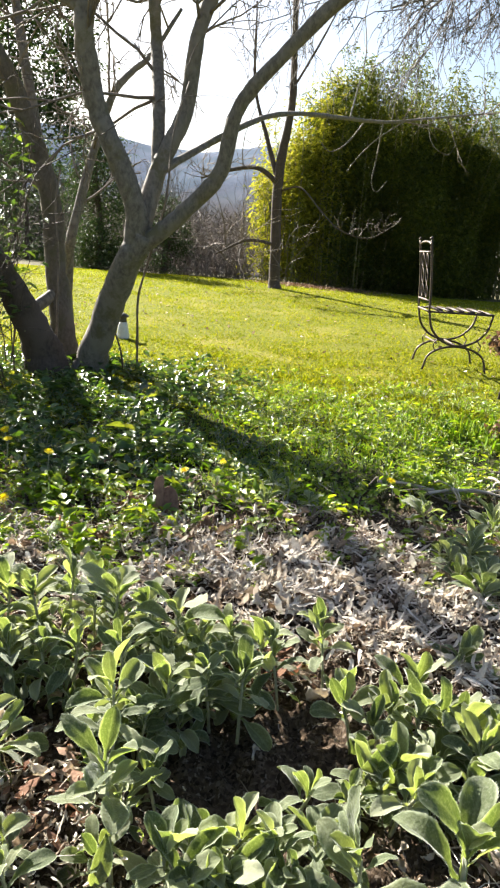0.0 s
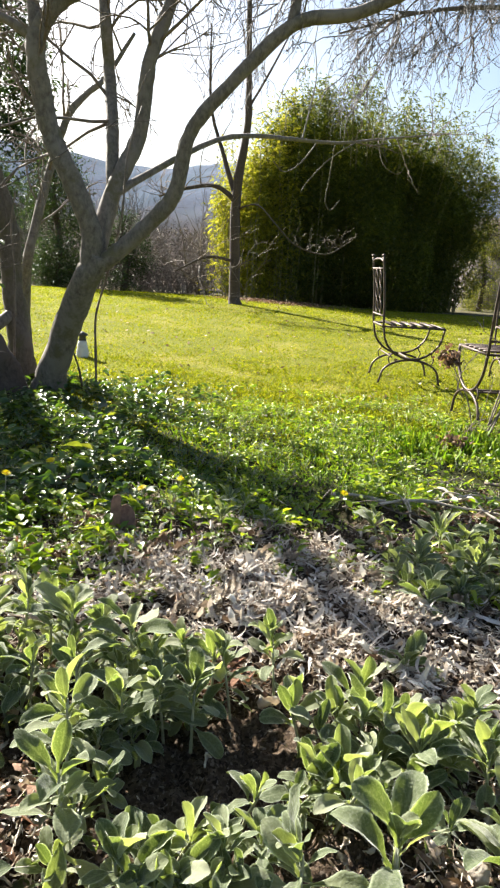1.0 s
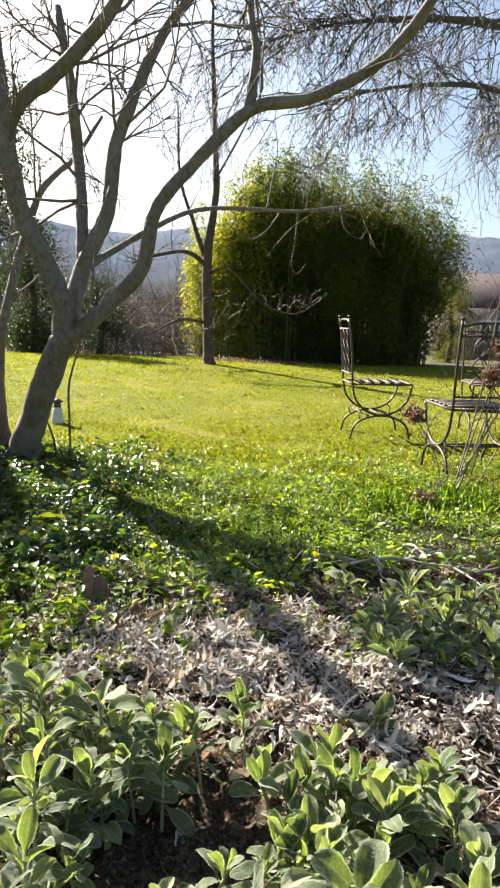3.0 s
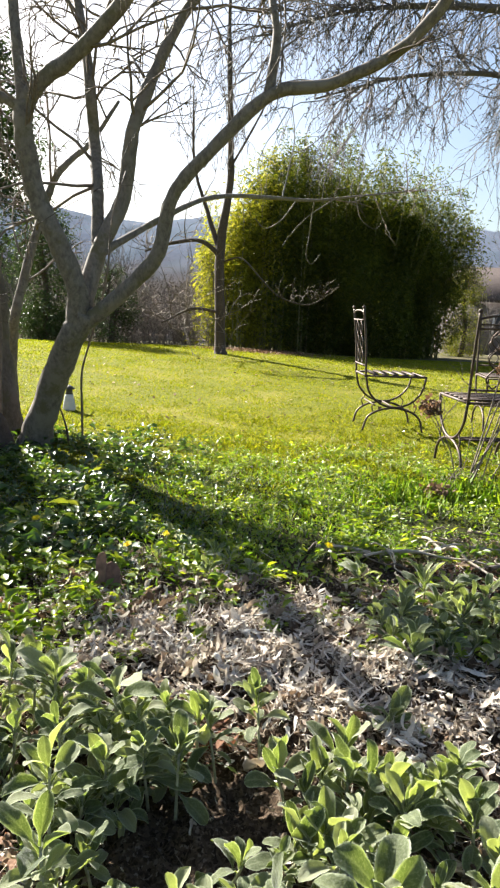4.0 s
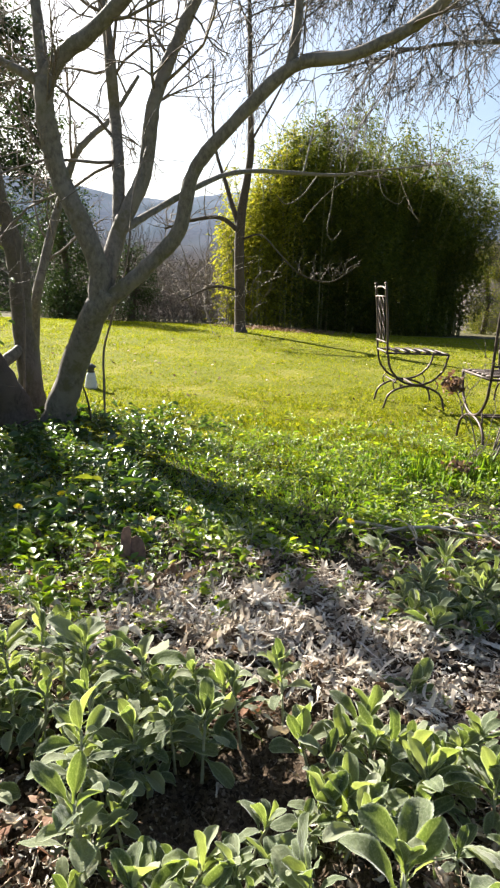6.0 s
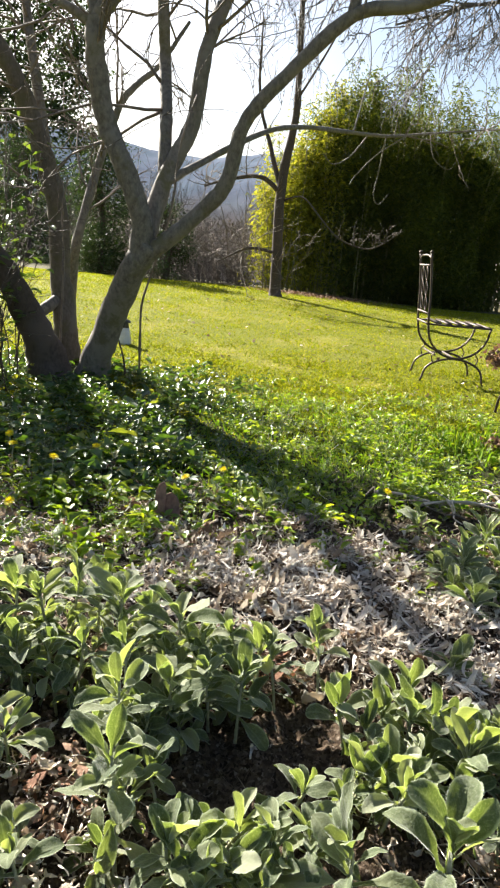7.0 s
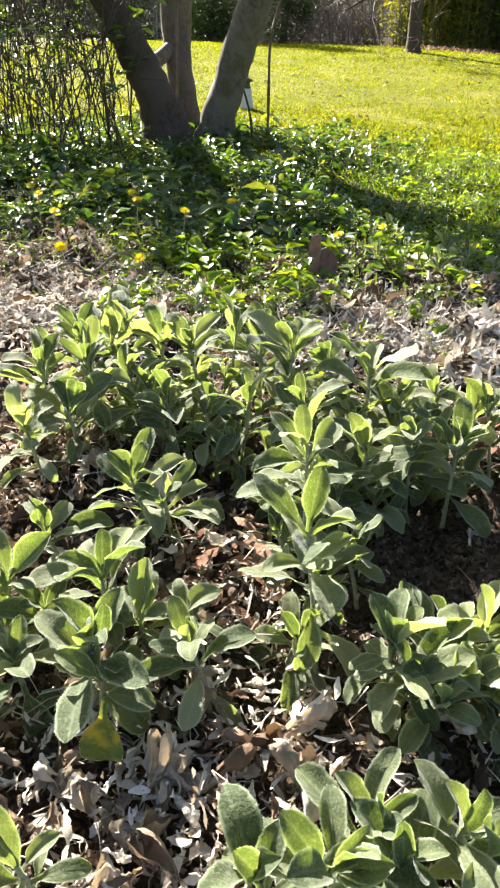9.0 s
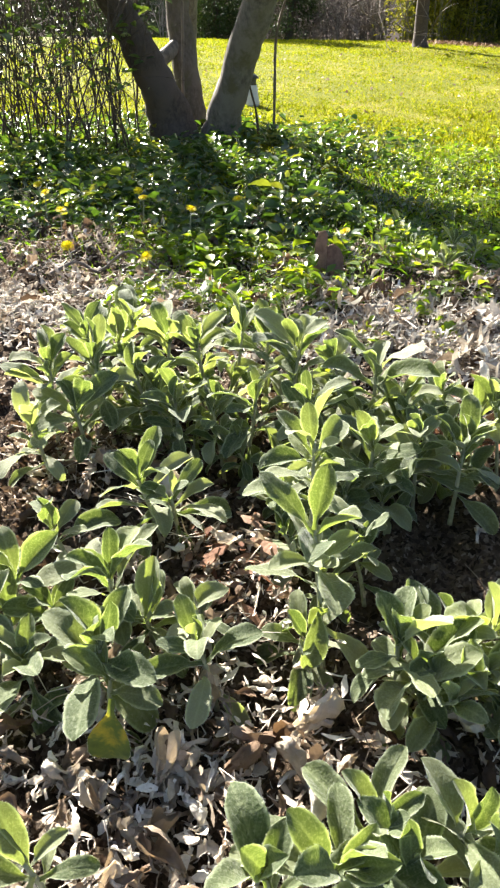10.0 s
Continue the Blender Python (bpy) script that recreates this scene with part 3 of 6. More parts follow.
def build_garden_tree():
    tree = empty("garden_tree", -1.35, 4.45, 0.07)
    inv = tree.matrix_world.inverted()
    made = []

    def grow(name, pts, seed, sides=12, material=None):
        ob, line = limb(tree, name, [(a, b, c, 0.88 * r) for a, b, c, r in pts], seed, sides, 7, material)
        ob.matrix_parent_inverse = inv
        made.append(line)
        return line

    grow("trunk", [(-1.28, 4.42, -0.03, 0.16), (-1.21, 4.36, 0.14, 0.115), (-1.06, 4.20, 0.50, 0.095), (-0.88, 4.02, 0.84, 0.088), (-0.80, 3.98, 0.96, 0.07)], 1)
    l1 = grow("limb", [(-0.86, 4.01, 0.86, 0.075), (-0.85, 3.95, 1.11, 0.066), (-0.96, 3.90, 1.38, 0.062), (-1.05, 3.90, 1.59, 0.060), (-1.09, 3.85, 1.86, 0.058), (-1.09, 3.85, 2.02, 0.055)], 2)
    l1b = grow("limb", [(-1.09, 3.85, 2.0, 0.050), (-0.98, 3.83, 2.13, 0.047), (-0.81, 3.80, 2.24, 0.045), (-0.51, 3.70, 2.51, 0.038), (-0.3, 3.6, 2.85, 0.03)], 3)
    l1c = grow("limb", [(-1.09, 3.85, 2.0, 0.042), (-1.13, 3.90, 2.30, 0.034), (-1.18, 4.0, 2.61, 0.03), (-1.2, 4.1, 3.1, 0.02)], 4, 8)
    l1d = grow("limb", [(-1.08, 3.85, 1.97, 0.032), (-1.22, 3.85, 2.05, 0.026), (-1.40, 3.85, 2.14, 0.02), (-1.7, 3.9, 2.4, 0.012)], 5, 8)
    l2 = grow("limb", [(-0.84, 4.0, 0.92, 0.062), (-0.76, 4.1, 1.30, 0.055), (-0.63, 4.2, 1.62, 0.05), (-0.58, 4.2, 1.98, 0.045), (-0.48, 4.3, 2.31, 0.042), (-0.33, 4.4, 2.66, 0.036), (-0.1, 4.5, 3.0, 0.026)], 6)
    l2b = grow("limb", [(-0.76, 4.12, 1.28, 0.044), (-0.78, 4.2, 1.5, 0.042), (-0.80, 4.3, 1.70, 0.041), (-0.86, 4.5, 2.01, 0.04), (-0.89, 4.5, 2.36, 0.037), (-1.01, 4.7, 2.9, 0.028)], 7)
    l3 = grow("limb", [(-0.85, 4.01, 0.88, 0.06), (-0.72, 3.98, 0.97, 0.052), (-0.54, 3.95, 1.13, 0.048), (-0.39, 3.90, 1.30, 0.046), (-0.32, 3.85, 1.57, 0.041), (-0.16, 3.8, 1.77, 0.038), (0.18, 3.75, 2.08, 0.037), (0.47, 3.7, 2.13, 0.034), (0.79, 3.6, 2.27, 0.032), (0.99, 3.5, 2.49, 0.03), (1.15, 3.4, 2.8, 0.02)], 8)
    l3b = grow("limb", [(0.17, 3.75, 2.06, 0.034), (0.20, 3.8, 2.37, 0.025), (0.17, 3.9, 2.62, 0.02), (0.2, 4.0, 3.0, 0.012)], 9, 8)
    l4 = grow("branch", [(-0.765, 4.09, 1.26, 0.026), (-0.66, 4.16, 1.36, 0.025), (-0.28, 4.8, 1.69, 0.02), (-0.04, 5.3, 1.83, 0.019), (0.31, 6.0, 1.94, 0.019), (0.76, 6.8, 2.06, 0.016), (1.22, 7.2, 2.18, 0.012), (1.89, 7.6, 2.33, 0.008)], 10, 8)
    # Shadow of the neighbouring stem and climbers is painted into this bark.
    b1 = grow("trunk", [(-1.52, 4.78, -0.03, 0.13), (-1.54, 4.82, 0.35, 0.095), (-1.59, 4.86, 0.68, 0.083), (-1.61, 4.85, 1.11, 0.08), (-1.70, 4.8, 1.49, 0.072), (-1.82, 4.7, 1.86, 0.066), (-1.98, 4.6, 2.15, 0.06), (-2.2, 4.5, 2.6, 0.045)], 11, 12, M_SHADEBARK)
    b2 = grow("limb", [(-1.67, 4.82, 1.42, 0.046), (-1.77, 4.9, 1.9, 0.038), (-1.87, 5.0, 2.34, 0.034), (-1.95, 5.1, 2.9, 0.025)], 12, 8)
    c1 = grow("limb", [(-1.66, 5.35, 0.0, 0.06), (-1.65, 5.3, 0.45, 0.045), (-1.62, 5.25, 0.75, 0.042), (-1.57, 5.2, 0.98, 0.04), (-1.48, 5.4, 1.51, 0.036), (-1.39, 5.6, 1.93, 0.032), (-1.29, 5.7, 2.10, 0.028), (-1.14, 5.8, 2.27, 0.022), (-0.95, 5.9, 2.6, 0.015)], 13)
    # This stem's darker brown is partly shade put into the colour.
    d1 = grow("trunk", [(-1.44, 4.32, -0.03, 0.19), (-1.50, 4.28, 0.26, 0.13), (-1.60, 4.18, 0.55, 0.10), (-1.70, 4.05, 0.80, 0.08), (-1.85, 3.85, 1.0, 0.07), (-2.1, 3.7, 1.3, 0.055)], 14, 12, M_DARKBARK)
    grow("stub", [(-1.72, 4.62, 0.40, 0.05), (-1.62, 4.75, 0.50, 0.045), (-1.55, 4.9, 0.58, 0.04)], 16, 10)
    grow("stub", [(-1.28, 4.7, 0.05, 0.07), (-1.27, 4.74, 0.30, 0.06), (-1.22, 4.74, 0.43, 0.055), (-1.20, 4.73, 0.46, 0.03)], 15, 10)
    for k, pts in enumerate((
        [(0.74, 6.76, 2.05, 0.010), (0.72, 6.85, 1.75, 0.009), (0.70, 6.85, 1.56, 0.008), (0.757, 6.85, 1.48, 0.008), (0.84, 6.85, 1.58, 0.005)],
        [(0.55, 6.45, 2.0, 0.010), (0.42, 6.4, 1.82, 0.009), (0.28, 6.4, 1.74, 0.008), (0.18, 6.4, 1.82, 0.005)],
        [(0.95, 6.95, 2.1, 0.010), (0.70, 6.9, 1.92, 0.008), (0.52, 6.85, 1.72, 0.006), (0.46, 6.8, 1.62, 0.004)],
        [(0.40, 6.15, 1.96, 0.012), (0.45, 6.3, 2.2, 0.010), (0.50, 6.4, 2.5, 0.008), (0.47, 6.5, 2.8, 0.005)],
        [(1.2, 7.2, 2.17, 0.008), (1.25, 7.1, 1.95, 0.006), (1.40, 7.1, 1.86, 0.005), (1.47, 7.1, 1.95, 0.003)],
    )):
        grow("hooked_twig", [(a, b, c, 0.7 * r) for a, b, c, r in pts], 300 + k, 6)
    rng = np.random.RandomState(21)
    out = []
    add_twigs([l1b, l1c, l2, l2b, l3b, b2, b1, c1], rng, out, 62, 0.66, 0.0105, 2, 0.3, 0.25, 0.40)
    add_twigs([l3, l1, l1d], rng, out, 16, 0.5, 0.007, 2, 0.0, 0.5, 0.5)
    add_twigs([l4], rng, out, 9, 0.34, 0.007, 1, 0.1, 0.2, 0.45)
    tw = many_tubes("twig_tangle", out, M_TWIG, tree, 4)
    tw.matrix_parent_inverse = inv
    tagged(tw, "bare grey crooked twigs", kind="stuff")
    buds("bud_tangle", out, rng, 0.18, 0.022, M_TWIG, tree, inv)
    return tagged(tree, "leafless grey-barked garden tree with several leaning stems", "tree")


build_garden_tree()


def build_vines():
    pts = spline([(-0.92, 4.42, 0.06), (-0.90, 4.3, 0.40), (-0.885, 4.25, 0.61), (-0.80, 4.13, 0.83), (-0.69, 4.0, 1.16), (-0.66, 4.0, 1.48), (-0.60, 4.1, 1.75)], 6)
    v = tube("climbing_stem", pts, np.linspace(0.008, 0.005, len(pts)), M_TWIG, None, 6, 0.3, 2)
    tagged(v, "dark thin woody climber rising beside the trunk", "vine", "climbing stems")
    pts = spline([(-1.47, 4.45, 0.06), (-1.44, 4.42, 0.4), (-1.42, 4.40, 0.8), (-1.43, 4.4, 1.1), (-1.40, 4.4, 1.3)], 6)
    v = tube("climbing_stem", pts, np.linspace(0.009, 0.005, len(pts)), M_TWIG, None, 6, 0.3, 3)
    tagged(v, "dark thin woody climber rising between the trunks", "vine", "climbing stems")
    pts = spline([(-0.99, 4.36, 0.06), (-1.0, 4.3, 0.25), (-1.04, 4.25, 0.42)], 6)
    v = tube("climbing_stem", pts, np.linspace(0.009, 0.004, len(pts)), M_DARKBARK, None, 6, 0.3, 4)
    tagged(v, "short dark shoot at the foot of the trunk", "vine", "climbing stems")


build_vines()

# ---- trees and shrubs at the far side of the lawn ----


def build_slim_tree():
    g = gz(-0.21, 12.0)
    tree = empty("slim_tree", -0.21, 12.0, g)
    inv = tree.matrix_world.inverted()
    ob, line = limb(tree, "trunk", [(-0.21, 12, g - 0.05, 0.14), (-0.22, 12, 0.5, 0.095), (-0.27, 12, 1.95, 0.08), (-0.14, 12, 3.06, 0.06), (-0.15, 12, 3.75, 0.05), (-0.23, 12, 5.47, 0.03), (-0.2, 12, 6.6, 0.012)], 31, 12, 7, M_DARKBARK)
    ob.matrix_parent_inverse = inv
    lines = [line]
    for k, pts in enumerate((
        [(-0.26, 12, 1.9, 0.05), (-0.6, 11.9, 2.12, 0.035), (-1.1, 11.8, 2.05, 0.03), (-1.5, 11.7, 1.9, 0.015)],
        [(-0.25, 12, 1.9, 0.05), (-0.5, 12.1, 2.6, 0.035), (-0.75, 12.2, 3.4, 0.025), (-0.8, 12.3, 4.6, 0.012)],
        [(-0.22, 12, 0.95, 0.03), (-0.7, 11.8, 1.0, 0.024), (-1.2, 11.6, 0.75, 0.012)],
        [(-0.15, 12, 3.3, 0.022), (0.25, 11.9, 4.0, 0.016), (0.6, 11.8, 4.7, 0.008)],
        [(-0.24, 12, 1.8, 0.018), (0.1, 11.7, 1.85, 0.013), (0.45, 11.4, 1.5, 0.012), (0.75, 11.3, 1.24, 0.011), (1.2, 11.2, 1.14, 0.010), (1.55, 11.2, 1.34, 0.006)],
    )):
        ob, line = limb(tree, "branch", pts, 40 + k, 7, 6, M_DARKBARK)
        ob.matrix_parent_inverse = inv
        lines.append(line)
    rng = np.random.RandomState(32)
    out = []
    add_twigs(lines[:4], rng, out, 30, 0.9, 0.010, 2, -0.1, 0.5, 0.45)
    for k in range(20):
        i = int(len(lines[-1]) * (0.5 + 0.48 * rng.rand()))
        shoots(rng, lines[-1][i], (1.6 * (rng.rand() - 0.5), 0.6 * (rng.rand() - 0.5), 0.7), 0.14 + 0.22 * rng.rand(), 0.005, 1, out, 0.2, 0.9, 2)
    for k in range(7):
        a = rng.rand() * 6.28
        shoots(rng, (-0.25 + 0.2 * math.cos(a), 12 - 0.15, g + 0.1 + 0.5 * rng.rand()), (-0.6 + rng.rand(), -0.3, 0.8), 0.7, 0.009, 1, out, 0.2, 0.6)
    tw = many_tubes("twig_tangle", out, M_TWIG, tree, 3)
    tw.matrix_parent_inverse = inv
    tagged(tw, kind="stuff")
    return tagged(tree, "slim leafless dark-barked tree at the edge of the lawn", "tree")


build_slim_tree()


def in_blob(rng, n, cx, cy, rx, ry, z0, z1, bulge=0.55, shell=0.5, taper=1.6):
    """Points in a rounded clump, denser towards its skin."""
    out = []
    while len(out) < n:
        a, h = rng.rand() * 2 * np.pi, rng.rand()
        prof = math.sqrt(max(0.0, 1 - ((h - bulge) / (1 - bulge if h > bulge else bulge * taper)) ** 2))
        lump = 1 + 0.13 * math.sin(5 * a + 7 * h) + 0.09 * math.sin(11 * a - 9 * h)
        r = (shell + (1 - shell) * rng.rand()) ** 0.6 * prof * lump
        out.append((cx + rx * r * math.cos(a), cy + ry * r * math.sin(a), z0 + (z1 - z0) * h))
    return np.array(out)


def build_bamboo():
    cx, cy = 2.95, 17.0
    g = gz(cx, cy)
    grove = empty("bamboo_clump", cx, cy, g)
    inv = grove.matrix_world.inverted()
    rng = np.random.RandomState(51)
    tips = []
    for k in range(170):
        a, r = rng.rand() * 2 * np.pi, math.sqrt(rng.rand())
        bx, by = cx + 2.1 * r * math.cos(a), cy + 1.5 * r * math.sin(a)
        h = (4.95 - 0.15 * max(0.0, bx - 2.0) ** 2 - 1.2 * max(0.0, 1.0 - bx) ** 2 - g) * (0.70 + 0.30 * rng.rand())
        lean = 0.62 * r
        top = (bx + lean * math.cos(a) + 0.3 * (rng.rand() - 0.5), by + lean * math.sin(a), g + h)
        pts = spline([(bx, by, gz(bx, by) - 0.03), (bx + 0.15 * (top[0] - bx), by, g + 0.5 * h), top], 4)
        ob = tube("culm", pts, np.linspace(0.02, 0.006, len(pts)), M_CULM, grove, 5)
        ob.matrix_parent_inverse = inv
        tips.append(top)
    at = in_blob(rng, 170000, cx, cy, 2.3, 2.0, g - 0.45, g + 3.6, 0.45, 0.35, 1.25)
    at = at[at[:, 2] > g - 0.1 + 0.55 * rng.rand(len(at)) ** 2]
    plume = []
    for t in tips:
        n = 250
        s = rng.rand(n)
        wide = 0.62 * (1.35 - s)
        plume.append(np.array(t) + np.stack([wide * rng.normal(0, 0.42, n), wide * rng.normal(0, 0.42, n), -1.2 + 1.25 * s], 1))
    at = np.vstack([at] + plume)
    n = len(at)
    d = random_dirs(rng, n, -0.25, 0.6)
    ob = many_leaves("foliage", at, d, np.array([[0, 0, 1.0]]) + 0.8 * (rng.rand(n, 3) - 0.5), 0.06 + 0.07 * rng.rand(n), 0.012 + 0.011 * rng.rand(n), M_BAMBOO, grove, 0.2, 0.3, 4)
    ob.matrix_parent_inverse = inv
    tagged(ob, "dense narrow yellow-green leaves", kind="stuff")
    return tagged(grove, "large dense clump of bamboo, yellow-green where the sun catches it", "bamboo")


build_bamboo()


def side_bamboo(cx, cy, rx, ry, tall, rise, stems, leaves, spread_xy, material, seed, label, leaf_label):
    """A looser stand beside the dark clump: separate leafy stems."""
    g = gz(cx, cy)
    grove = empty("bamboo_stand", cx, cy, g)
    inv = grove.matrix_world.inverted()
    rng = np.random.RandomState(seed)
    at = []
    for k in range(stems):
        bx, by = cx + 2 * rx * (rng.rand() - 0.5), cy + 2 * ry * (rng.rand() - 0.5)
        h = (tall + rise * (bx - cx)) * (0.55 + 0.45 * rng.rand())
        top = np.array((bx + 0.5 * (rng.rand() - 0.6), by + 0.3 * (rng.rand() - 0.5), g + h))
        pts = spline([(bx, by, gz(bx, by) - 0.03), (bx, by, g + 0.55 * h), tuple(top)], 4)
        ob = tube("culm", pts, np.linspace(0.018, 0.005, len(pts)), M_CULM, grove, 5)
        ob.matrix_parent_inverse = inv
        f = 0.04 + 0.96 * rng.rand(leaves) ** 0.8
        along = np.array([bx, by, g]) + f[:, None] * (top - np.array([bx, by, g]))
        at.append(along + rng.normal(0, 1, (leaves, 3)) * np.array([spread_xy, spread_xy, 0.12]) * (1.15 - 0.6 * f[:, None]))
    at = np.vstack(at)
    n = len(at)
    ob = many_leaves("foliage", at, random_dirs(rng, n, -0.25, 0.6), np.array([[0, 0, 1.0]]) + 0.8 * (rng.rand(n, 3) - 0.5), 0.07 + 0.08 * rng.rand(n), 0.014 + 0.012 * rng.rand(n), material, grove, 0.2, 0.3, 4)
    ob.matrix_parent_inverse = inv
    tagged(ob, leaf_label, kind="stuff")
    return tagged(grove, label, "bamboo")


# Two stands with sunlit colouring, then one in the clump's own leaf colour.
side_bamboo(-0.08, 15.5, 0.50, 0.5, 3.5, 0.9, 32, 360, 0.18, M_SUNBAMBOO, 55, "thin stand of bamboo with full sun painted into its yellow leaves", "loose narrow yellow leaves")
side_bamboo(0.52, 15.7, 0.36, 0.5, 4.2, 0.9, 26, 420, 0.19, M_SUNBAMBOO, 58, "tall bamboo at the sunny side of the clump, coloured sunlit yellow-green", "narrow yellow-green leaves")
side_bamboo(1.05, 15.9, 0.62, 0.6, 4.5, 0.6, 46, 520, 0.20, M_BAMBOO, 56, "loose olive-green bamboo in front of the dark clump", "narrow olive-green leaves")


def dry_grass_patch():
    rng = np.random.RandomState(57)
    n = 7000
    xy = np.array([0.55, 13.6]) + rng.normal(0, 1, (n, 2)) * np.array([0.5, 0.35])
    at = np.column_stack([xy, ground_z(xy[:, 0], xy[:, 1]) - 0.01])
    ob = many_leaves("dry_grass", at, random_dirs(rng, n, 0.5, 0.6), random_dirs(rng, n), 0.03 + 0.05 * rng.rand(n), 0.006 + 0.005 * rng.rand(n), M_DRYHEAD, None, 0.1, 0.4, 4)
    tagged(ob, "patch of dry straw-coloured grass at the foot of the bamboo", "grass", kind="stuff")


dry_grass_patch()


def leafy_tree(name, x, y, h, r, low, leaves, size, material, label, seed, bulge=0.45, trunk_r=0.09, cat="tree"):
    g = gz(x, y)
    tree = empty(name, x, y, g)
    inv = tree.matrix_world.inverted()
    rng = np.random.RandomState(seed)
    ob, line = limb(tree, "trunk", [(x, y, g - 0.05, trunk_r), (x + 0.05, y, g + h * 0.35, trunk_r * 0.8), (x - 0.05, y, g + h * 0.7, trunk_r * 0.5), (x, y, g + h * 0.95, trunk_r * 0.15)], seed, 8, 5, M_DARKBARK)
    ob.matrix_parent_inverse = inv
    out = []
    add_twigs([line], rng, out, 40, r * 0.9, 0.012, 1, 0.1, 0.3, 0.2)
    tw = many_tubes("branch_tangle", out, M_DARKBARK, tree, 3)
    tw.matrix_parent_inverse = inv
    tagged(tw, kind="stuff")
    clumps = in_blob(rng, max(12, leaves // 90), x, y, r, r * 0.9, g + low, g + h, bulge, 0.3)
    which = rng.randint(len(clumps), size=leaves)
    at = clumps[which] + rng.normal(0, 1, (leaves, 3)) * np.array([0.16, 0.16, 0.14]) * (0.6 + 0.5 * r)
    ob = many_leaves("crown", at, random_dirs(rng, leaves, -0.1, 0.8), np.array([[0, 0, 1.0]]) + 1.2 * (rng.rand(leaves, 3) - 0.5), size * (0.7 + 0.6 * rng.rand(leaves)), size * 0.5 * (0.7 + 0.6 * rng.rand(leaves)), material, tree, 0.2, 0.2, 4)
    ob.matrix_parent_inverse = inv
    tagged(ob, kind="stuff")
    return tagged(tree, label, cat)


leafy_tree("evergreen_tree", -17.6, 45.0, 20.0, 5.0, 0.4, 24000, 0.33, M_EVER, "tall dark ivy-clad evergreen tree behind the lawn", 61)
leafy_tree("evergreen_tree", -23.5, 47.0, 22.0, 5.6, 0.3, 18000, 0.33, M_EVER, "tall dark evergreen tree with loose crown", 62)
leafy_tree("evergreen_shrub", -4.15, 15.3, 2.75, 0.62, 0.0, 12000, 0.065, M_EVER, "dark rounded evergreen shrub at the lawn's edge", 63, cat="shrub")
leafy_tree("leafy_shrub", -2.75, 15.5, 1.55, 0.55, 0.0, 3600, 0.06, M_EVER, "low half-evergreen shrub in the bare hedge", 66, cat="shrub")
leafy_tree("evergreen_shrub", -9.2, 24.5, 4.0, 1.5, 0.0, 9000, 0.09, M_EVER, "low dark evergreen shrub at the lawn's edge", 64, cat="shrub")
leafy_tree("cypress", 6.5, 19.6, 2.35, 0.55, 0.0, 9000, 0.05, M_CYPRESS, "yellow-green conical cypress beside the bamboo", 65, 0.3, cat="cypress")


def brush(name, x0, x1, y, h, count, seed, label):
    """A thicket of bare stems."""
    rng = np.random.RandomState(seed)
    out = []
    for k in range(count):
        x, yy = x0 + (x1 - x0) * rng.rand(), y + 1.2 * rng.rand()
        shoots(rng, (x, yy, gz(x, yy) - 0.02), ((rng.rand() - 0.5) * 0.5, (rng.rand() - 0.5) * 0.3, 1), h * (0.45 + 0.6 * rng.rand()) * (0.85 + 0.35 * math.sin(2.1 * x + seed)), 0.012, 2, out, 0.0, 0.22, 4, 0.5)
    return tagged(many_tubes(name, out, M_BRUSH, None, 3), label, "hedge", kind="stuff")


brush("bare_hedge", -5.0, -0.9, 16.0, 1.55, 210, 71, "brown bare winter hedge along the far edge of the lawn")
brush("bare_thicket", -8.0, -1.2, 22.5, 3.1, 150, 72, "tall bare grey-brown saplings behind the hedge")
brush("bare_thicket", 6.9, 10.5, 21.0, 2.6, 30, 73, "bare pale twiggy shrubs beyond the bamboo")


def hedge_leaves():
    rng = np.random.RandomState(75)
    n = 11000
    at = np.stack([-5.0 + 4.2 * rng.rand(n), 15.9 + 1.1 * rng.rand(n), 0.1 + 1.5 * rng.rand(n) ** 1.5], 1)
    ob = many_leaves("hedge_leaves", at, random_dirs(rng, n), np.array([[0, 0, 1.0]]) + rng.rand(n, 3), 0.03 + 0.035 * rng.rand(n), 0.02 + 0.02 * rng.rand(n), M_BRUSH, None, 0.2, 0.2, 4)
    tagged(ob, "withered brown leaves hanging in the bare hedge", "hedge", kind="stuff")


hedge_leaves()


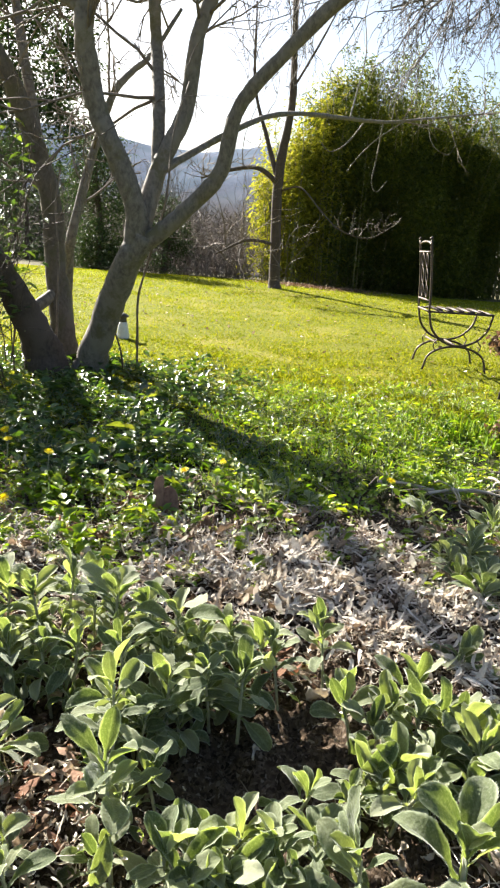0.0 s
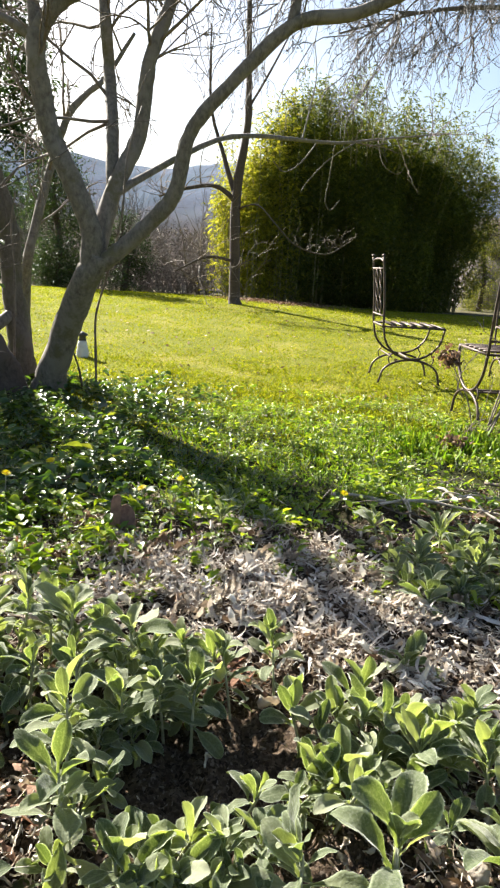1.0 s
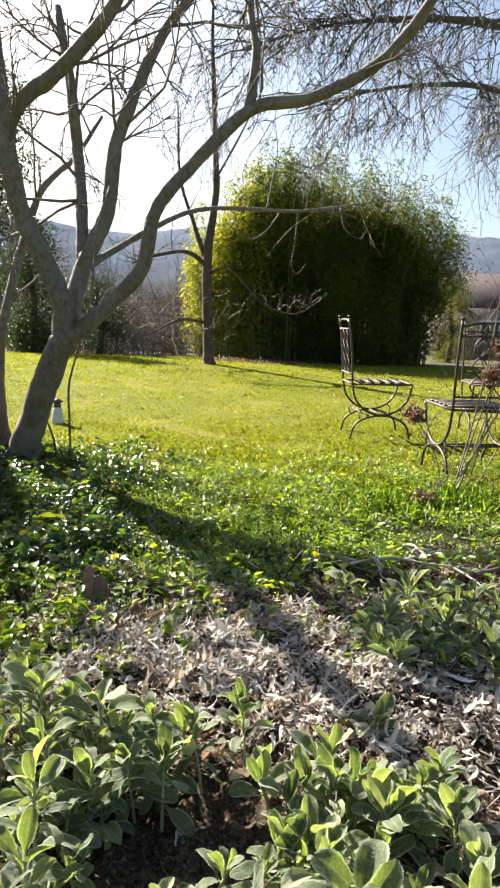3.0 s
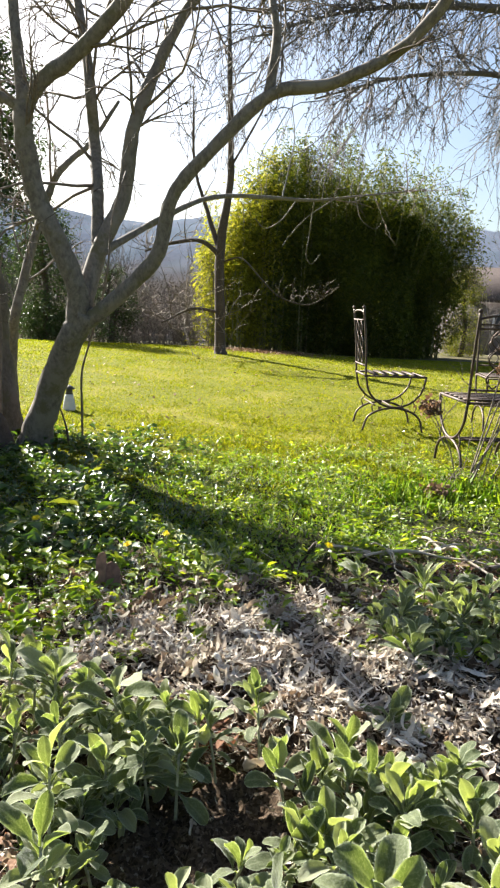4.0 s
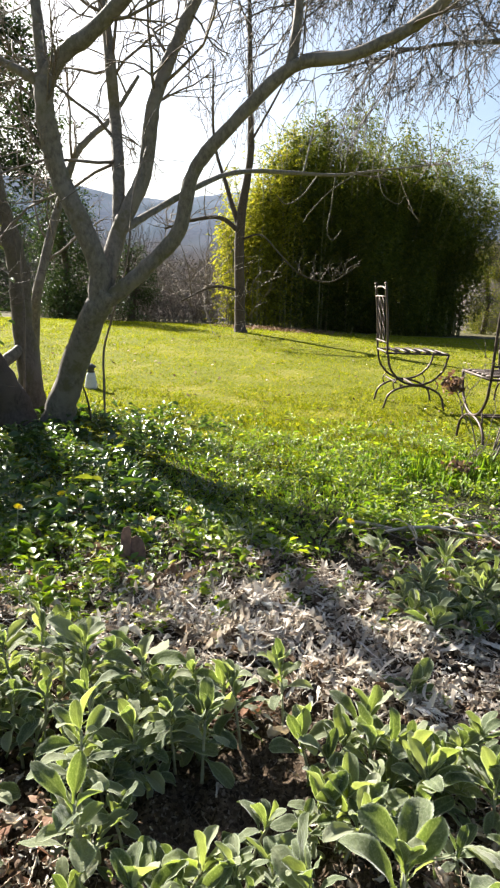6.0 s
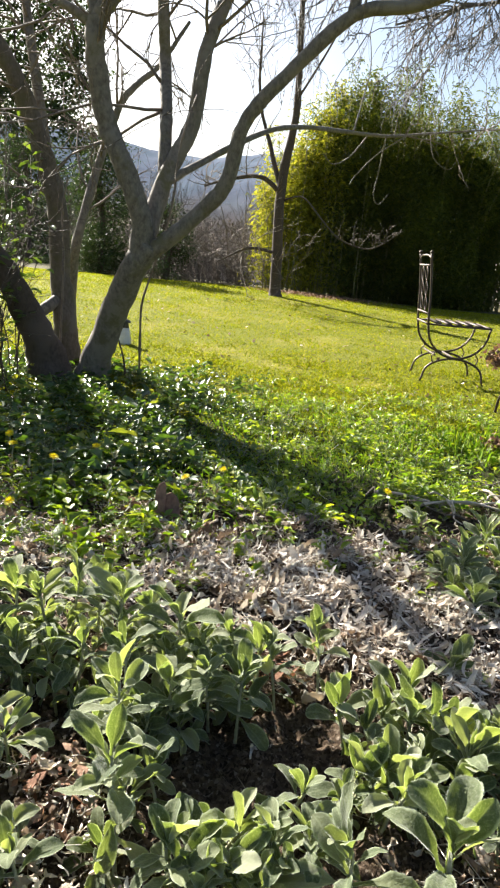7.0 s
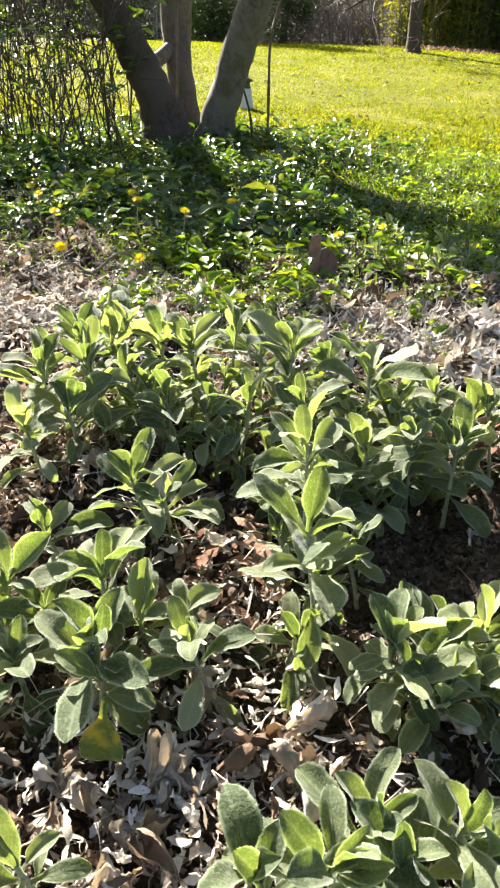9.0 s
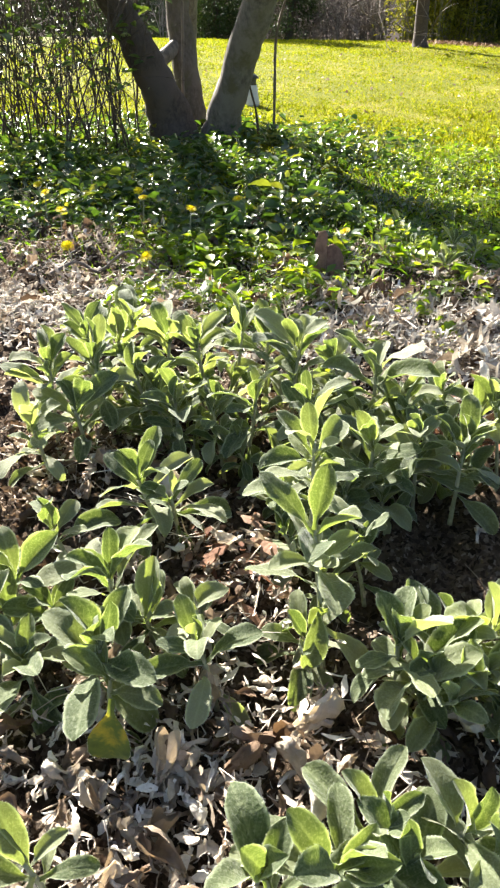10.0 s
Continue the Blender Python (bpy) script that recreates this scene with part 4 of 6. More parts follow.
def build_overhang():
    """A tree standing beside the path whose weeping twigs hang into view."""
    x, y = 6.2, 7.6
    g = gz(x, y)
    tree = empty("weeping_tree", x, y, g)
    inv = tree.matrix_world.inverted()
    lines = []
    for k, (nm, pts) in enumerate((
        ("trunk", [(6.2, 7.6, g - 0.05, 0.2), (6.1, 7.6, 1.6, 0.16), (5.7, 7.5, 3.0, 0.13), (5.0, 7.4, 4.2, 0.09)]),
        ("limb", [(5.9, 7.55, 2.5, 0.1), (4.6, 7.4, 3.05, 0.075), (3.6, 7.3, 3.05, 0.06), (2.95, 7.2, 3.0, 0.045), (2.75, 7.1, 3.25, 0.035), (2.3, 7.0, 3.3, 0.025), (1.5, 6.9, 3.2, 0.016), (0.7, 6.8, 2.95, 0.008)]),
        ("limb", [(5.7, 7.5, 2.9, 0.1), (4.4, 7.3, 3.6, 0.08), (3.4, 7.0, 3.75, 0.06), (2.6, 6.8, 3.75, 0.045), (1.9, 6.6, 3.7, 0.03), (1.0, 6.4, 3.55, 0.016), (0.2, 6.3, 3.3, 0.008)]),
        ("limb", [(5.2, 7.4, 3.9, 0.08), (3.9, 6.9, 4.4, 0.06), (2.6, 6.6, 4.4, 0.045), (1.4, 6.4, 4.2, 0.02), (0.5, 6.2, 3.9, 0.01)]),
    )):
        ob, line = limb(tree, nm, pts, 80 + k, 9, 6, M_GREYTWIG)
        ob.matrix_parent_inverse = inv
        if nm != "trunk":
            lines.append(line)
    rng = np.random.RandomState(85)
    out = []
    add_twigs(lines, rng, out, 235, 0.60, 0.0085, 2, 0.55, -0.2, 0.34, 4)
    tw = many_tubes("twig_tangle", out, M_GREYTWIG, tree, 3)
    tw.matrix_parent_inverse = inv
    tagged(tw, "dense hanging bare twigs", kind="stuff")
    buds("bud_tangle", out, rng, 0.4, 0.024, M_GREYTWIG, tree, inv)
    return tagged(tree, "leafless tree with spreading limbs and dense hanging twigs", "tree")


build_overhang()

# ---- the house beyond the trees ----


def box_bm(x0, x1, y0, y1, z0, z1, bevel=0.0):
    bm = bmesh.new()
    bmesh.ops.create_cube(bm, size=1.0, matrix=Matrix.Translation(((x0 + x1) / 2, (y0 + y1) / 2, (z0 + z1) / 2)) @ Matrix.Diagonal((x1 - x0, y1 - y0, z1 - z0, 1)))
    if bevel:
        bmesh.ops.bevel(bm, geom=bm.edges[:], offset=bevel, segments=2, affect="EDGES")
    return bm


def build_house():
    x, y = 13.6, 30.0
    g = gz(x, y) - 0.1
    house = empty("house", x, y, g)
    part("wall", box_bm(-3.6, 3.6, 0, 5, 0, 2.5), M_STONE, house, "pale rubble stone wall")
    bm = bmesh.new()
    c = [(-3.9, -0.35, 2.4), (3.9, -0.35, 2.4), (3.9, 2.5, 3.9), (-3.9, 2.5, 3.9), (-3.9, 5.35, 2.4), (3.9, 5.35, 2.4)]
    lo = [bm.verts.new(v) for v in c]
    hi = [bm.verts.new((a, b, d + 0.16)) for a, b, d in c]
    for q in ((0, 1, 2, 3), (3, 2, 5, 4)):
        bm.faces.new([hi[i] for i in q])
        bm.faces.new([lo[i] for i in reversed(q)])
    for a, b in ((0, 1), (1, 2), (2, 5), (5, 4), (4, 3), (3, 0)):
        bm.faces.new((lo[a], lo[b], hi[b], hi[a]))
    part("roof", bm, M_ROOF, house, "weathered grey-pink tiled roof")
    for k in range(2):
        w = part("window", box_bm(-2.4 + 2.6 * k, -1.5 + 2.6 * k, -0.04, 0.06, 0.9, 1.9), M_WHITE, house, "white-framed window")
        part("pane", box_bm(-2.32 + 2.6 * k, -1.58 + 2.6 * k, -0.055, -0.042, 0.98, 1.82), M_DARKMETAL, w)
    return tagged(house, "low stone house with a weathered tiled roof", "house")


build_house()

# ---- wrought-iron garden chairs ----


def rod(parent, name, points, r=0.008, steps=8, sides=6, label=""):
    s = spline(points, steps) if len(points) > 2 else np.array(points, float)
    return tagged(tube(name, s, np.full(len(s), r), M_IRON, parent, sides), label)


def build_chair():
    """Faces +y; X-shaped sides of two arcs, slatted seat, narrow panelled back. Stands on z = 0."""
    chair = new("iron_chair")
    w, d, sh = 0.21, 0.25, 0.455
    for s in (-1, 1):
        rod(chair, "back_post", [(s * w, -d, sh - 0.01), (s * w, -d - 0.02, 0.72), (s * w, -d - 0.055, 0.99)], 0.009)
        fin = bmesh.new()
        bmesh.ops.create_icosphere(fin, subdivisions=2, radius=0.014, matrix=Matrix.Translation((s * w, -d - 0.056, 1.0)))
        part("finial", fin, M_IRON, chair)
        arc = [(s * w, -d * math.cos(a), sh - 0.255 * math.sin(a)) for a in np.linspace(0, math.pi, 7)]
        rod(chair, "upper_arc", arc, 0.009, 5)
        leg = [(s * w, -(d + 0.0) * math.cos(a), 0.195 * math.sin(a) ** 0.8) for a in np.linspace(0.0, math.pi, 7)]
        rod(chair, "leg_arc", leg, 0.009, 5)
        for e in (-1, 1):
            rod(chair, "scroll", [(s * w, e * 0.175, 0.285), (s * w, e * 0.160, 0.245), (s * w, e * 0.185, 0.205), (s * w, e * 0.165, 0.145)], 0.005, 5)
        rod(chair, "seat_rail", [(s * w, -d, sh), (s * w, d, sh)], 0.009)
    for y in (-d, d):
        rod(chair, "seat_rail", [(-w, y, sh), (w, y, sh)], 0.009)
    for k in range(5):
        y = -0.165 + 0.0825 * k
        part("slat", box_bm(-w + 0.004, w - 0.004, y - 0.022, y + 0.022, sh + 0.006, sh + 0.018, 0.003), M_IRON, chair, "flat iron seat slat")
    for z, b in ((0.535, 0.0), (0.90, 0.0)):
        yy = -d - 0.055 * (z - 0.45) / 0.54
        rod(chair, "back_rail", [(-w, yy, z), (w, yy, z)], 0.008)
    rod(chair, "top_rail", [(-w, -d - 0.05, 0.955), (-0.1, -d - 0.053, 0.975), (0.1, -d - 0.053, 0.975), (w, -d - 0.05, 0.955)], 0.008)
    for s in (-1, 1):
        for ph in (0, 1):
            pts = []
            for i in range(13):
                z = 0.545 + 0.35 * i / 12
                pts.append((s * 0.075 + (0.045 if ph else -0.045) * math.sin(i / 12 * 3 * math.pi), -d - 0.055 * (z - 0.45) / 0.54, z))
            rod(chair, "lattice_bar", pts, 0.005, 3, 5, "wavy iron ornament bar")
    rod(chair, "stretcher", [(-w, 0, 0.198), (w, 0, 0.198)], 0.009)
    rod(chair, "stretcher", [(-w, -0.16, 0.215), (w, -0.16, 0.215)], 0.007)
    return tagged(chair, "rusty wrought-iron garden chair with arched X-shaped legs on the lawn", "chair", "garden chairs")


chair = build_chair()
chair.matrix_world = pose(1.37, 5.80, gz(1.37, 5.8), 0, 0, -89)
copy_thing(chair, pose(1.66, 4.34, gz(1.67, 4.34), 0, 0, 2))
copy_thing(chair, pose(2.43, 5.95, gz(2.43, 5.95), 0, 0, 172))

# ---- small objects ----


def build_lantern():
    x, y = -1.40, 6.05
    ob = empty("garden_lantern", x, y, gz(x, y))
    prof = [(0.058, 0.0), (0.057, 0.02), (0.051, 0.06), (0.041, 0.12), (0.033, 0.145)]

    def lathe(prof):
        bm = bmesh.new()
        rings = [[bm.verts.new((r * math.cos(a), r * math.sin(a), z)) for a in np.linspace(0, 2 * math.pi, 17)[:-1]] for r, z in prof]
        for a, b in zip(rings, rings[1:]):
            for i in range(16):
                bm.faces.new((a[i], a[(i + 1) % 16], b[(i + 1) % 16], b[i]))
        bm.faces.new(rings[-1])
        bm.faces.new(list(reversed(rings[0])))
        return bm

    part("body", lathe(prof), M_WHITE, ob, "white tapering body")
    part("neck", lathe([(0.036, 0.145), (0.03, 0.16), (0.03, 0.185), (0.036, 0.19)]), M_DARKMETAL, ob, "dark neck")
    part("cap", lathe([(0.05, 0.188), (0.052, 0.196), (0.03, 0.212), (0.008, 0.224)]), M_DARKMETAL, ob, "dark lid")
    return tagged(ob, "small white garden lantern with a dark lid behind the trunk", "lantern")


build_lantern()


def build_shard():
    """A broken piece of terracotta standing on edge."""
    x, y = -0.345, 2.17
    bm = bmesh.new()
    rng = random.Random(4)
    tall = [(-0.052, 0.0), (-0.051, 0.07), (-0.049, 0.132), (-0.044, 0.152), (-0.022, 0.160), (-0.013, 0.150), (-0.009, 0.10), (-0.006, 0.0)]
    low = [(-0.030, 0.0), (-0.028, 0.085), (-0.016, 0.112), (0.008, 0.122), (0.030, 0.114), (0.045, 0.092), (0.052, 0.05), (0.050, 0.0)]
    for out, y0 in ((tall, 0.0), (low, 0.016)):
        f = [bm.verts.new((a + 0.003 * (rng.random() - 0.5), y0 - 0.011 - 2.5 * a * a, b + 0.003 * rng.random())) for a, b in out]
        k = [bm.verts.new((a * 0.96, y0 + 0.011 - 2.5 * a * a, b * 0.97)) for a, b in out]
        n = len(out)
        bm.faces.new(f)
        bm.faces.new(list(reversed(k)))
        for i in range(n):
            bm.faces.new((f[i], k[i], k[(i + 1) % n], f[(i + 1) % n]))
    bmesh.ops.recalc_face_normals(bm, faces=bm.faces[:])
    bmesh.ops.bevel(bm, geom=bm.edges[:], offset=0.0025, segments=1, affect="EDGES")
    me = bpy.data.meshes.new("tile_shard")
    bm.to_mesh(me)
    bm.free()
    me.materials.append(M_TILE)
    ob = new("tile_shard", me)
    ob.matrix_world = pose(x, y, gz(x, y) - 0.012, -8, 3, 10) @ Matrix.Diagonal((0.85, 1, 1, 1))
    return tagged(ob, "broken red-brown terracotta tile standing upright in the bed", "tile")


build_shard()


def build_sticks():
    rng = np.random.RandomState(91)
    thin = []
    for _ in range(20):
        p, a, s = (0.45 + 1.2 * rng.rand(), 2.35 + 0.4 * rng.rand()), 6.28 * rng.rand(), 0.12 + 0.22 * rng.rand()
        thin.append((p, (p[0] + s * math.cos(a), p[1] + 0.6 * s * math.sin(a)), 0.002 + 0.0025 * rng.rand()))
    for k, (a, b, r) in enumerate((((0.40, 2.62), (1.10, 2.42), 0.007), ((0.55, 2.50), (1.30, 2.62), 0.006), ((0.85, 2.75), (1.02, 2.30), 0.007), ((1.0, 2.4), (1.75, 2.75), 0.009), ((0.62, 2.66), (0.70, 2.40), 0.004), ((-1.1, 2.02), (-0.72, 2.12), 0.006), ((1.1, 2.9), (1.9, 2.5), 0.008), *thin)):
        pts = []
        for s in np.linspace(0, 1, 7):
            x, y = a[0] + (b[0] - a[0]) * s, a[1] + (b[1] - a[1]) * s
            x, y = x + 0.03 * (rng.rand() - 0.5), y + 0.04 * (rng.rand() - 0.5)
            pts.append((x, y, gz(x, y) + 0.03 + 0.05 * math.sin(math.pi * s) * rng.rand()))
        ob = tube("fallen_branch", spline(pts, 3), np.linspace(r, r * 0.5, 19), M_STRAW if k < 3 or k % 3 == 1 else M_TWIG, None, 6, 0.3, k)
        tagged(ob, "pale dry pruned branch lying at the edge of the bed", "branch", "fallen branches")


build_sticks()


def build_hydrangea():
    x, y = 1.38, 3.87
    g = gz(x, y)
    bush = empty("dry_shrub", x, y, g)
    inv = bush.matrix_world.inverted()
    rng = np.random.RandomState(95)
    heads = []
    for k, (tx, ty, tz, r) in enumerate(((1.15, 3.80, 0.52, 0.006), (1.66, 3.90, 0.90, 0.006), (1.62, 3.90, 0.74, 0.006), (1.64, 3.90, 1.47, 0.007), (1.72, 3.90, 0.98, 0.007), (1.85, 3.85, 0.66, 0.007), (2.0, 3.9, 1.1, 0.008), (1.13, 3.47, 0.12, 0.004), (1.95, 3.8, 1.35, 0.007))):
        bx, by = x + 0.10 * (rng.rand() - 0.5) + 0.05 * (k % 3), y + 0.14 * (rng.rand() - 0.5)
        mid = ((bx + tx) / 2 + 0.08 * (rng.rand() - 0.5), (by + ty) / 2, (g + tz) / 2)
        s = spline([(bx, by, g - 0.02), mid, (tx, ty, tz)], 6)
        ob = tube("stem", s, np.linspace(r * 0.75, r * 0.4, len(s)), M_TWIG, bush, 6, 0.3, k)
        ob.matrix_parent_inverse = inv
        if k not in (3, 8):
            heads.append((tx, ty, tz))
    out = []
    for k in range(11):
        a = heads[rng.randint(len(heads))]
        f = 0.3 + 0.5 * rng.rand()
        shoots(rng, (x + (a[0] - x) * f, y + (a[1] - y) * f, g + (a[2] - g) * f), (rng.rand() - 0.4, rng.rand() - 0.5, 0.8), 0.3, 0.003, 1, out, 0.1, 0.8)
    ob = many_tubes("twig_tangle", out, M_TWIG, bush, 4)
    ob.matrix_parent_inverse = inv
    tagged(ob, kind="stuff")
    for h in heads:
        n = 130
        at = np.array(h) + unit(rng.normal(0, 1, (n, 3))) * (0.015 + 0.055 * rng.rand(n, 1)) * np.array([1.2, 1.2, 0.9])
        ob = many_leaves("flower_head", at, random_dirs(rng, n), rng.normal(0, 1, (n, 3)), 0.018 + 0.02 * rng.rand(n), 0.016 + 0.014 * rng.rand(n), M_DRYHEAD, bush, 0.3, 0.3, 6)
        ob.matrix_parent_inverse = inv
        tagged(ob, "withered brown flower head")
    return tagged(bush, "bare garden shrub with withered brown flower heads", "shrub")


build_hydrangea()


def build_left_shrub():
    x, y = -1.88, 3.80
    g = gz(x, y)
    bush = empty("young_shrub", x, y, g)
    inv = bush.matrix_world.inverted()
    rng = np.random.RandomState(97)
    out, leaves = [], []
    for k in range(64):
        bx, by = x + 0.9 * (rng.rand() - 0.65), y + 0.7 * (rng.rand() - 0.3)
        start = len(out)
        shoots(rng, (bx, by, g - 0.02), (0.6 * (rng.rand() - 0.5), 0.5 * (rng.rand() - 0.5), 1), 0.5 + 1.0 * rng.rand() ** 1.5, 0.005, 2, out, 0.0, 0.42, 4, 0.5)
        for pts, r0, r1 in out[start:]:
            for p in pts[1:]:
                if p[2] > 0.35 and p[0] < -1.35 and rng.rand() < (0.10 if p[2] < 0.8 else 0.20):
                    leaves.append(p)
    ob = many_tubes("stem_tangle", out, M_DARKBARK, bush, 4)
    ob.matrix_parent_inverse = inv
    tagged(ob, "thin dark upright stems", kind="stuff")
    at = np.array(leaves)
    n = len(at)
    ob = many_leaves("leaves", at, random_dirs(rng, n, 0.2, 0.6), np.array([[0, 0, 1.0]]) + 0.7 * (rng.rand(n, 3) - 0.5), 0.045 + 0.04 * rng.rand(n), 0.026 + 0.02 * rng.rand(n), M_LUSH, bush, 0.2, 0.25, 6)
    ob.matrix_parent_inverse = inv
    tagged(ob, "fresh glossy green leaves", kind="stuff")
    return tagged(bush, "thin-stemmed shrub coming into fresh green leaf beside the tree", "shrub")


build_left_shrub()

# ---- ground cover ----


def scatter(rng, n, x0, x1, y0, y1, keep):
    """n points in a box of the plan, kept with the chance keep(x, y)."""
    out, got = [], 0
    while got < n:
        x, y = x0 + (x1 - x0) * rng.rand(4 * n), y0 + (y1 - y0) * rng.rand(4 * n)
        ok = rng.rand(4 * n) < keep(x, y)
        out.append(np.stack([x[ok], y[ok]], 1))
        got += int(ok.sum())
    return np.vstack(out)[:n]


def build_grass():
    rng = np.random.RandomState(101)
    for name, n, y0, y1, hmin, hmax, wmin, label in (
        ("grass_near", 90000, 2.4, 7.2, 0.015, 0.042, 0.0026, "short green lawn grass dotted with weeds"),
        ("grass_far", 130000, 4.4, 14.4, 0.015, 0.036, 0.005, "sunlit yellow-green lawn grass"),
    ):
        near = name == "grass_near"
        xy = scatter(rng, n, -5.5, 7.5, y0, y1, lambda x, y: (np.abs(x - 0.05 * y) < 0.55 * y + 0.6) * smoothstep(2.7, 4.3, y + 0.6 * field(2.2 * x, 2.2 * y)) * (0.75 + 0.25 * field(2 * x, 2 * y)) * (smoothstep(7.2, 4.2, y) if near else smoothstep(4.2, 6.5, y)))
        z = ground_z(xy[:, 0], xy[:, 1])
        at = np.column_stack([xy, z - 0.004])
        k = 1 + 0.12 * np.maximum(xy[:, 1] - 4, 0)
        h = (hmin + (hmax - hmin) * rng.rand(n)) * (0.9 + 0.35 * field(4 * xy[:, 0], 4 * xy[:, 1]))
        ob = many_leaves(name, at, random_dirs(rng, n, 0.8, 0.7), random_dirs(rng, n), h, (wmin + 0.002 * rng.rand(n)) * k, M_GRASS, None, 0.1, 0.3, 4)
        tagged(ob, label, "grass", kind="stuff")
    n = 4200
    xy = np.array([1.2, 3.55]) + rng.normal(0, 1, (n, 2)) * np.array([0.19, 0.13]) * (0.4 + 0.9 * rng.rand(n, 1))
    at = np.column_stack([xy, ground_z(xy[:, 0], xy[:, 1]) - 0.004])
    ob = many_leaves("grass_tuft", at, random_dirs(rng, n, 1.3, 0.9), random_dirs(rng, n), 0.025 + 0.07 * rng.rand(n) ** 1.5, 0.0016 + 0.0010 * rng.rand(n), M_TUFT, None, 0.1, 0.35, 6)
    tagged(ob, "taller tuft of bright green grass", "grass", kind="stuff")
    n = 9500
    c = np.array([(-0.05, 2.62), (0.12, 2.9), (-0.28, 3.05), (0.35, 3.2), (-1.0, 2.35), (-0.75, 2.6), (0.05, 2.45), (0.7, 3.3), (-0.9, 2.9), (-1.2, 2.6), (0.5, 3.6), (-0.2, 3.5), (-0.6, 2.9), (0.3, 3.9), (0.9, 3.9), (0.0, 4.2), (0.6, 2.95), (-0.4, 3.9)])
    xy = c[rng.randint(len(c), size=n)] + rng.normal(0, 1, (n, 2)) * 0.17
    at = np.column_stack([xy, ground_z(xy[:, 0], xy[:, 1]) - 0.004])
    ob = many_leaves("grass_tuft", at, random_dirs(rng, n, 0.8, 0.8), random_dirs(rng, n), 0.018 + 0.035 * rng.rand(n), 0.0022 + 0.0016 * rng.rand(n), M_TUFT, None, 0.1, 0.35, 6)
    tagged(ob, "scattered tufts of long grass at the edge of the bed", "grass", kind="stuff")
    n = 260
    xy = scatter(rng, n, -2.5, 3.5, 4.0, 12.0, lambda x, y: 0.6 + 0.4 * field(x, y))
    at = np.column_stack([xy, ground_z(xy[:, 0], xy[:, 1]) + 0.015])
    size = 0.02 + 0.03 * rng.rand(n)
    ob = many_curls("lawn_leaves", at, random_dirs(rng, n, 0.1, 0.3), size, size * 0.6, M_LITTER, rng, 1.5)
    tagged(ob, "scattered pale dry leaves on the lawn", "leaf litter", kind="stuff")


build_grass()


def weed_share(x, y):
    """How thickly the low weeds stand at a place of the plan."""
    left = smoothstep(0.3, -0.7, x) * smoothstep(2.05, 2.5, y)
    band = smoothstep(2.25, 2.7, y + 0.25 * field(2 * x, 3 * y)) * smoothstep(5.2, 3.6, y)
    patch = np.clip(0.5 + 1.0 * field(5.3 * x + 1, 5.3 * y), 0.04, 1.0)
    sparse = 0.10 * smoothstep(1.5, 1.9, y) + 0.34 * smoothstep(-0.2, -0.5, x) * smoothstep(1.6, 1.9, y)
    gap = 1 - 0.92 * smoothstep(-0.82, -0.98, x) * smoothstep(2.62, 2.45, y + 0.1 * field(4 * x, 4 * y))
    return gap * np.clip((np.maximum(left * smoothstep(5.2, 4.2, y), band)) * patch + sparse * (y < 2.6), 0, 1)


def weed_leaf(k, material):
    """A small oval leaf, a metre long along +y and a metre wide, folded along the middle; scaled where it is used."""
    r = random.Random(770 + k)
    fold, droop = 0.15 + 0.25 * r.random(), 0.25 + 0.4 * r.random()
    vs = []
    for i, w in enumerate((0.12, 0.62, 0.98, 0.9, 0.5, 0.06)):
        t = i / 5
        for q in (-1, 0, 1):
            vs.append((0.5 * q * w * (1 + 0.12 * (r.random() - 0.5)), t, fold * abs(q) * w - droop * t * t + 0.06 * math.sin(6 * t + k)))
    me = bpy.data.meshes.new("weed_leaf")
    me.from_pydata(vs, [], [(3 * i + j, 3 * i + j + 1, 3 * i + j + 4, 3 * i + j + 3) for i in range(5) for j in range(2)])
    me.polygons.foreach_set("use_smooth", [True] * len(me.polygons))
    me.materials.append(material)
    return me


DARK_LEAVES = [weed_leaf(k, M_WEEDLEAF) for k in range(4)]
BRIGHT_LEAVES = [weed_leaf(k, M_CLOVERLEAF) for k in range(4)]


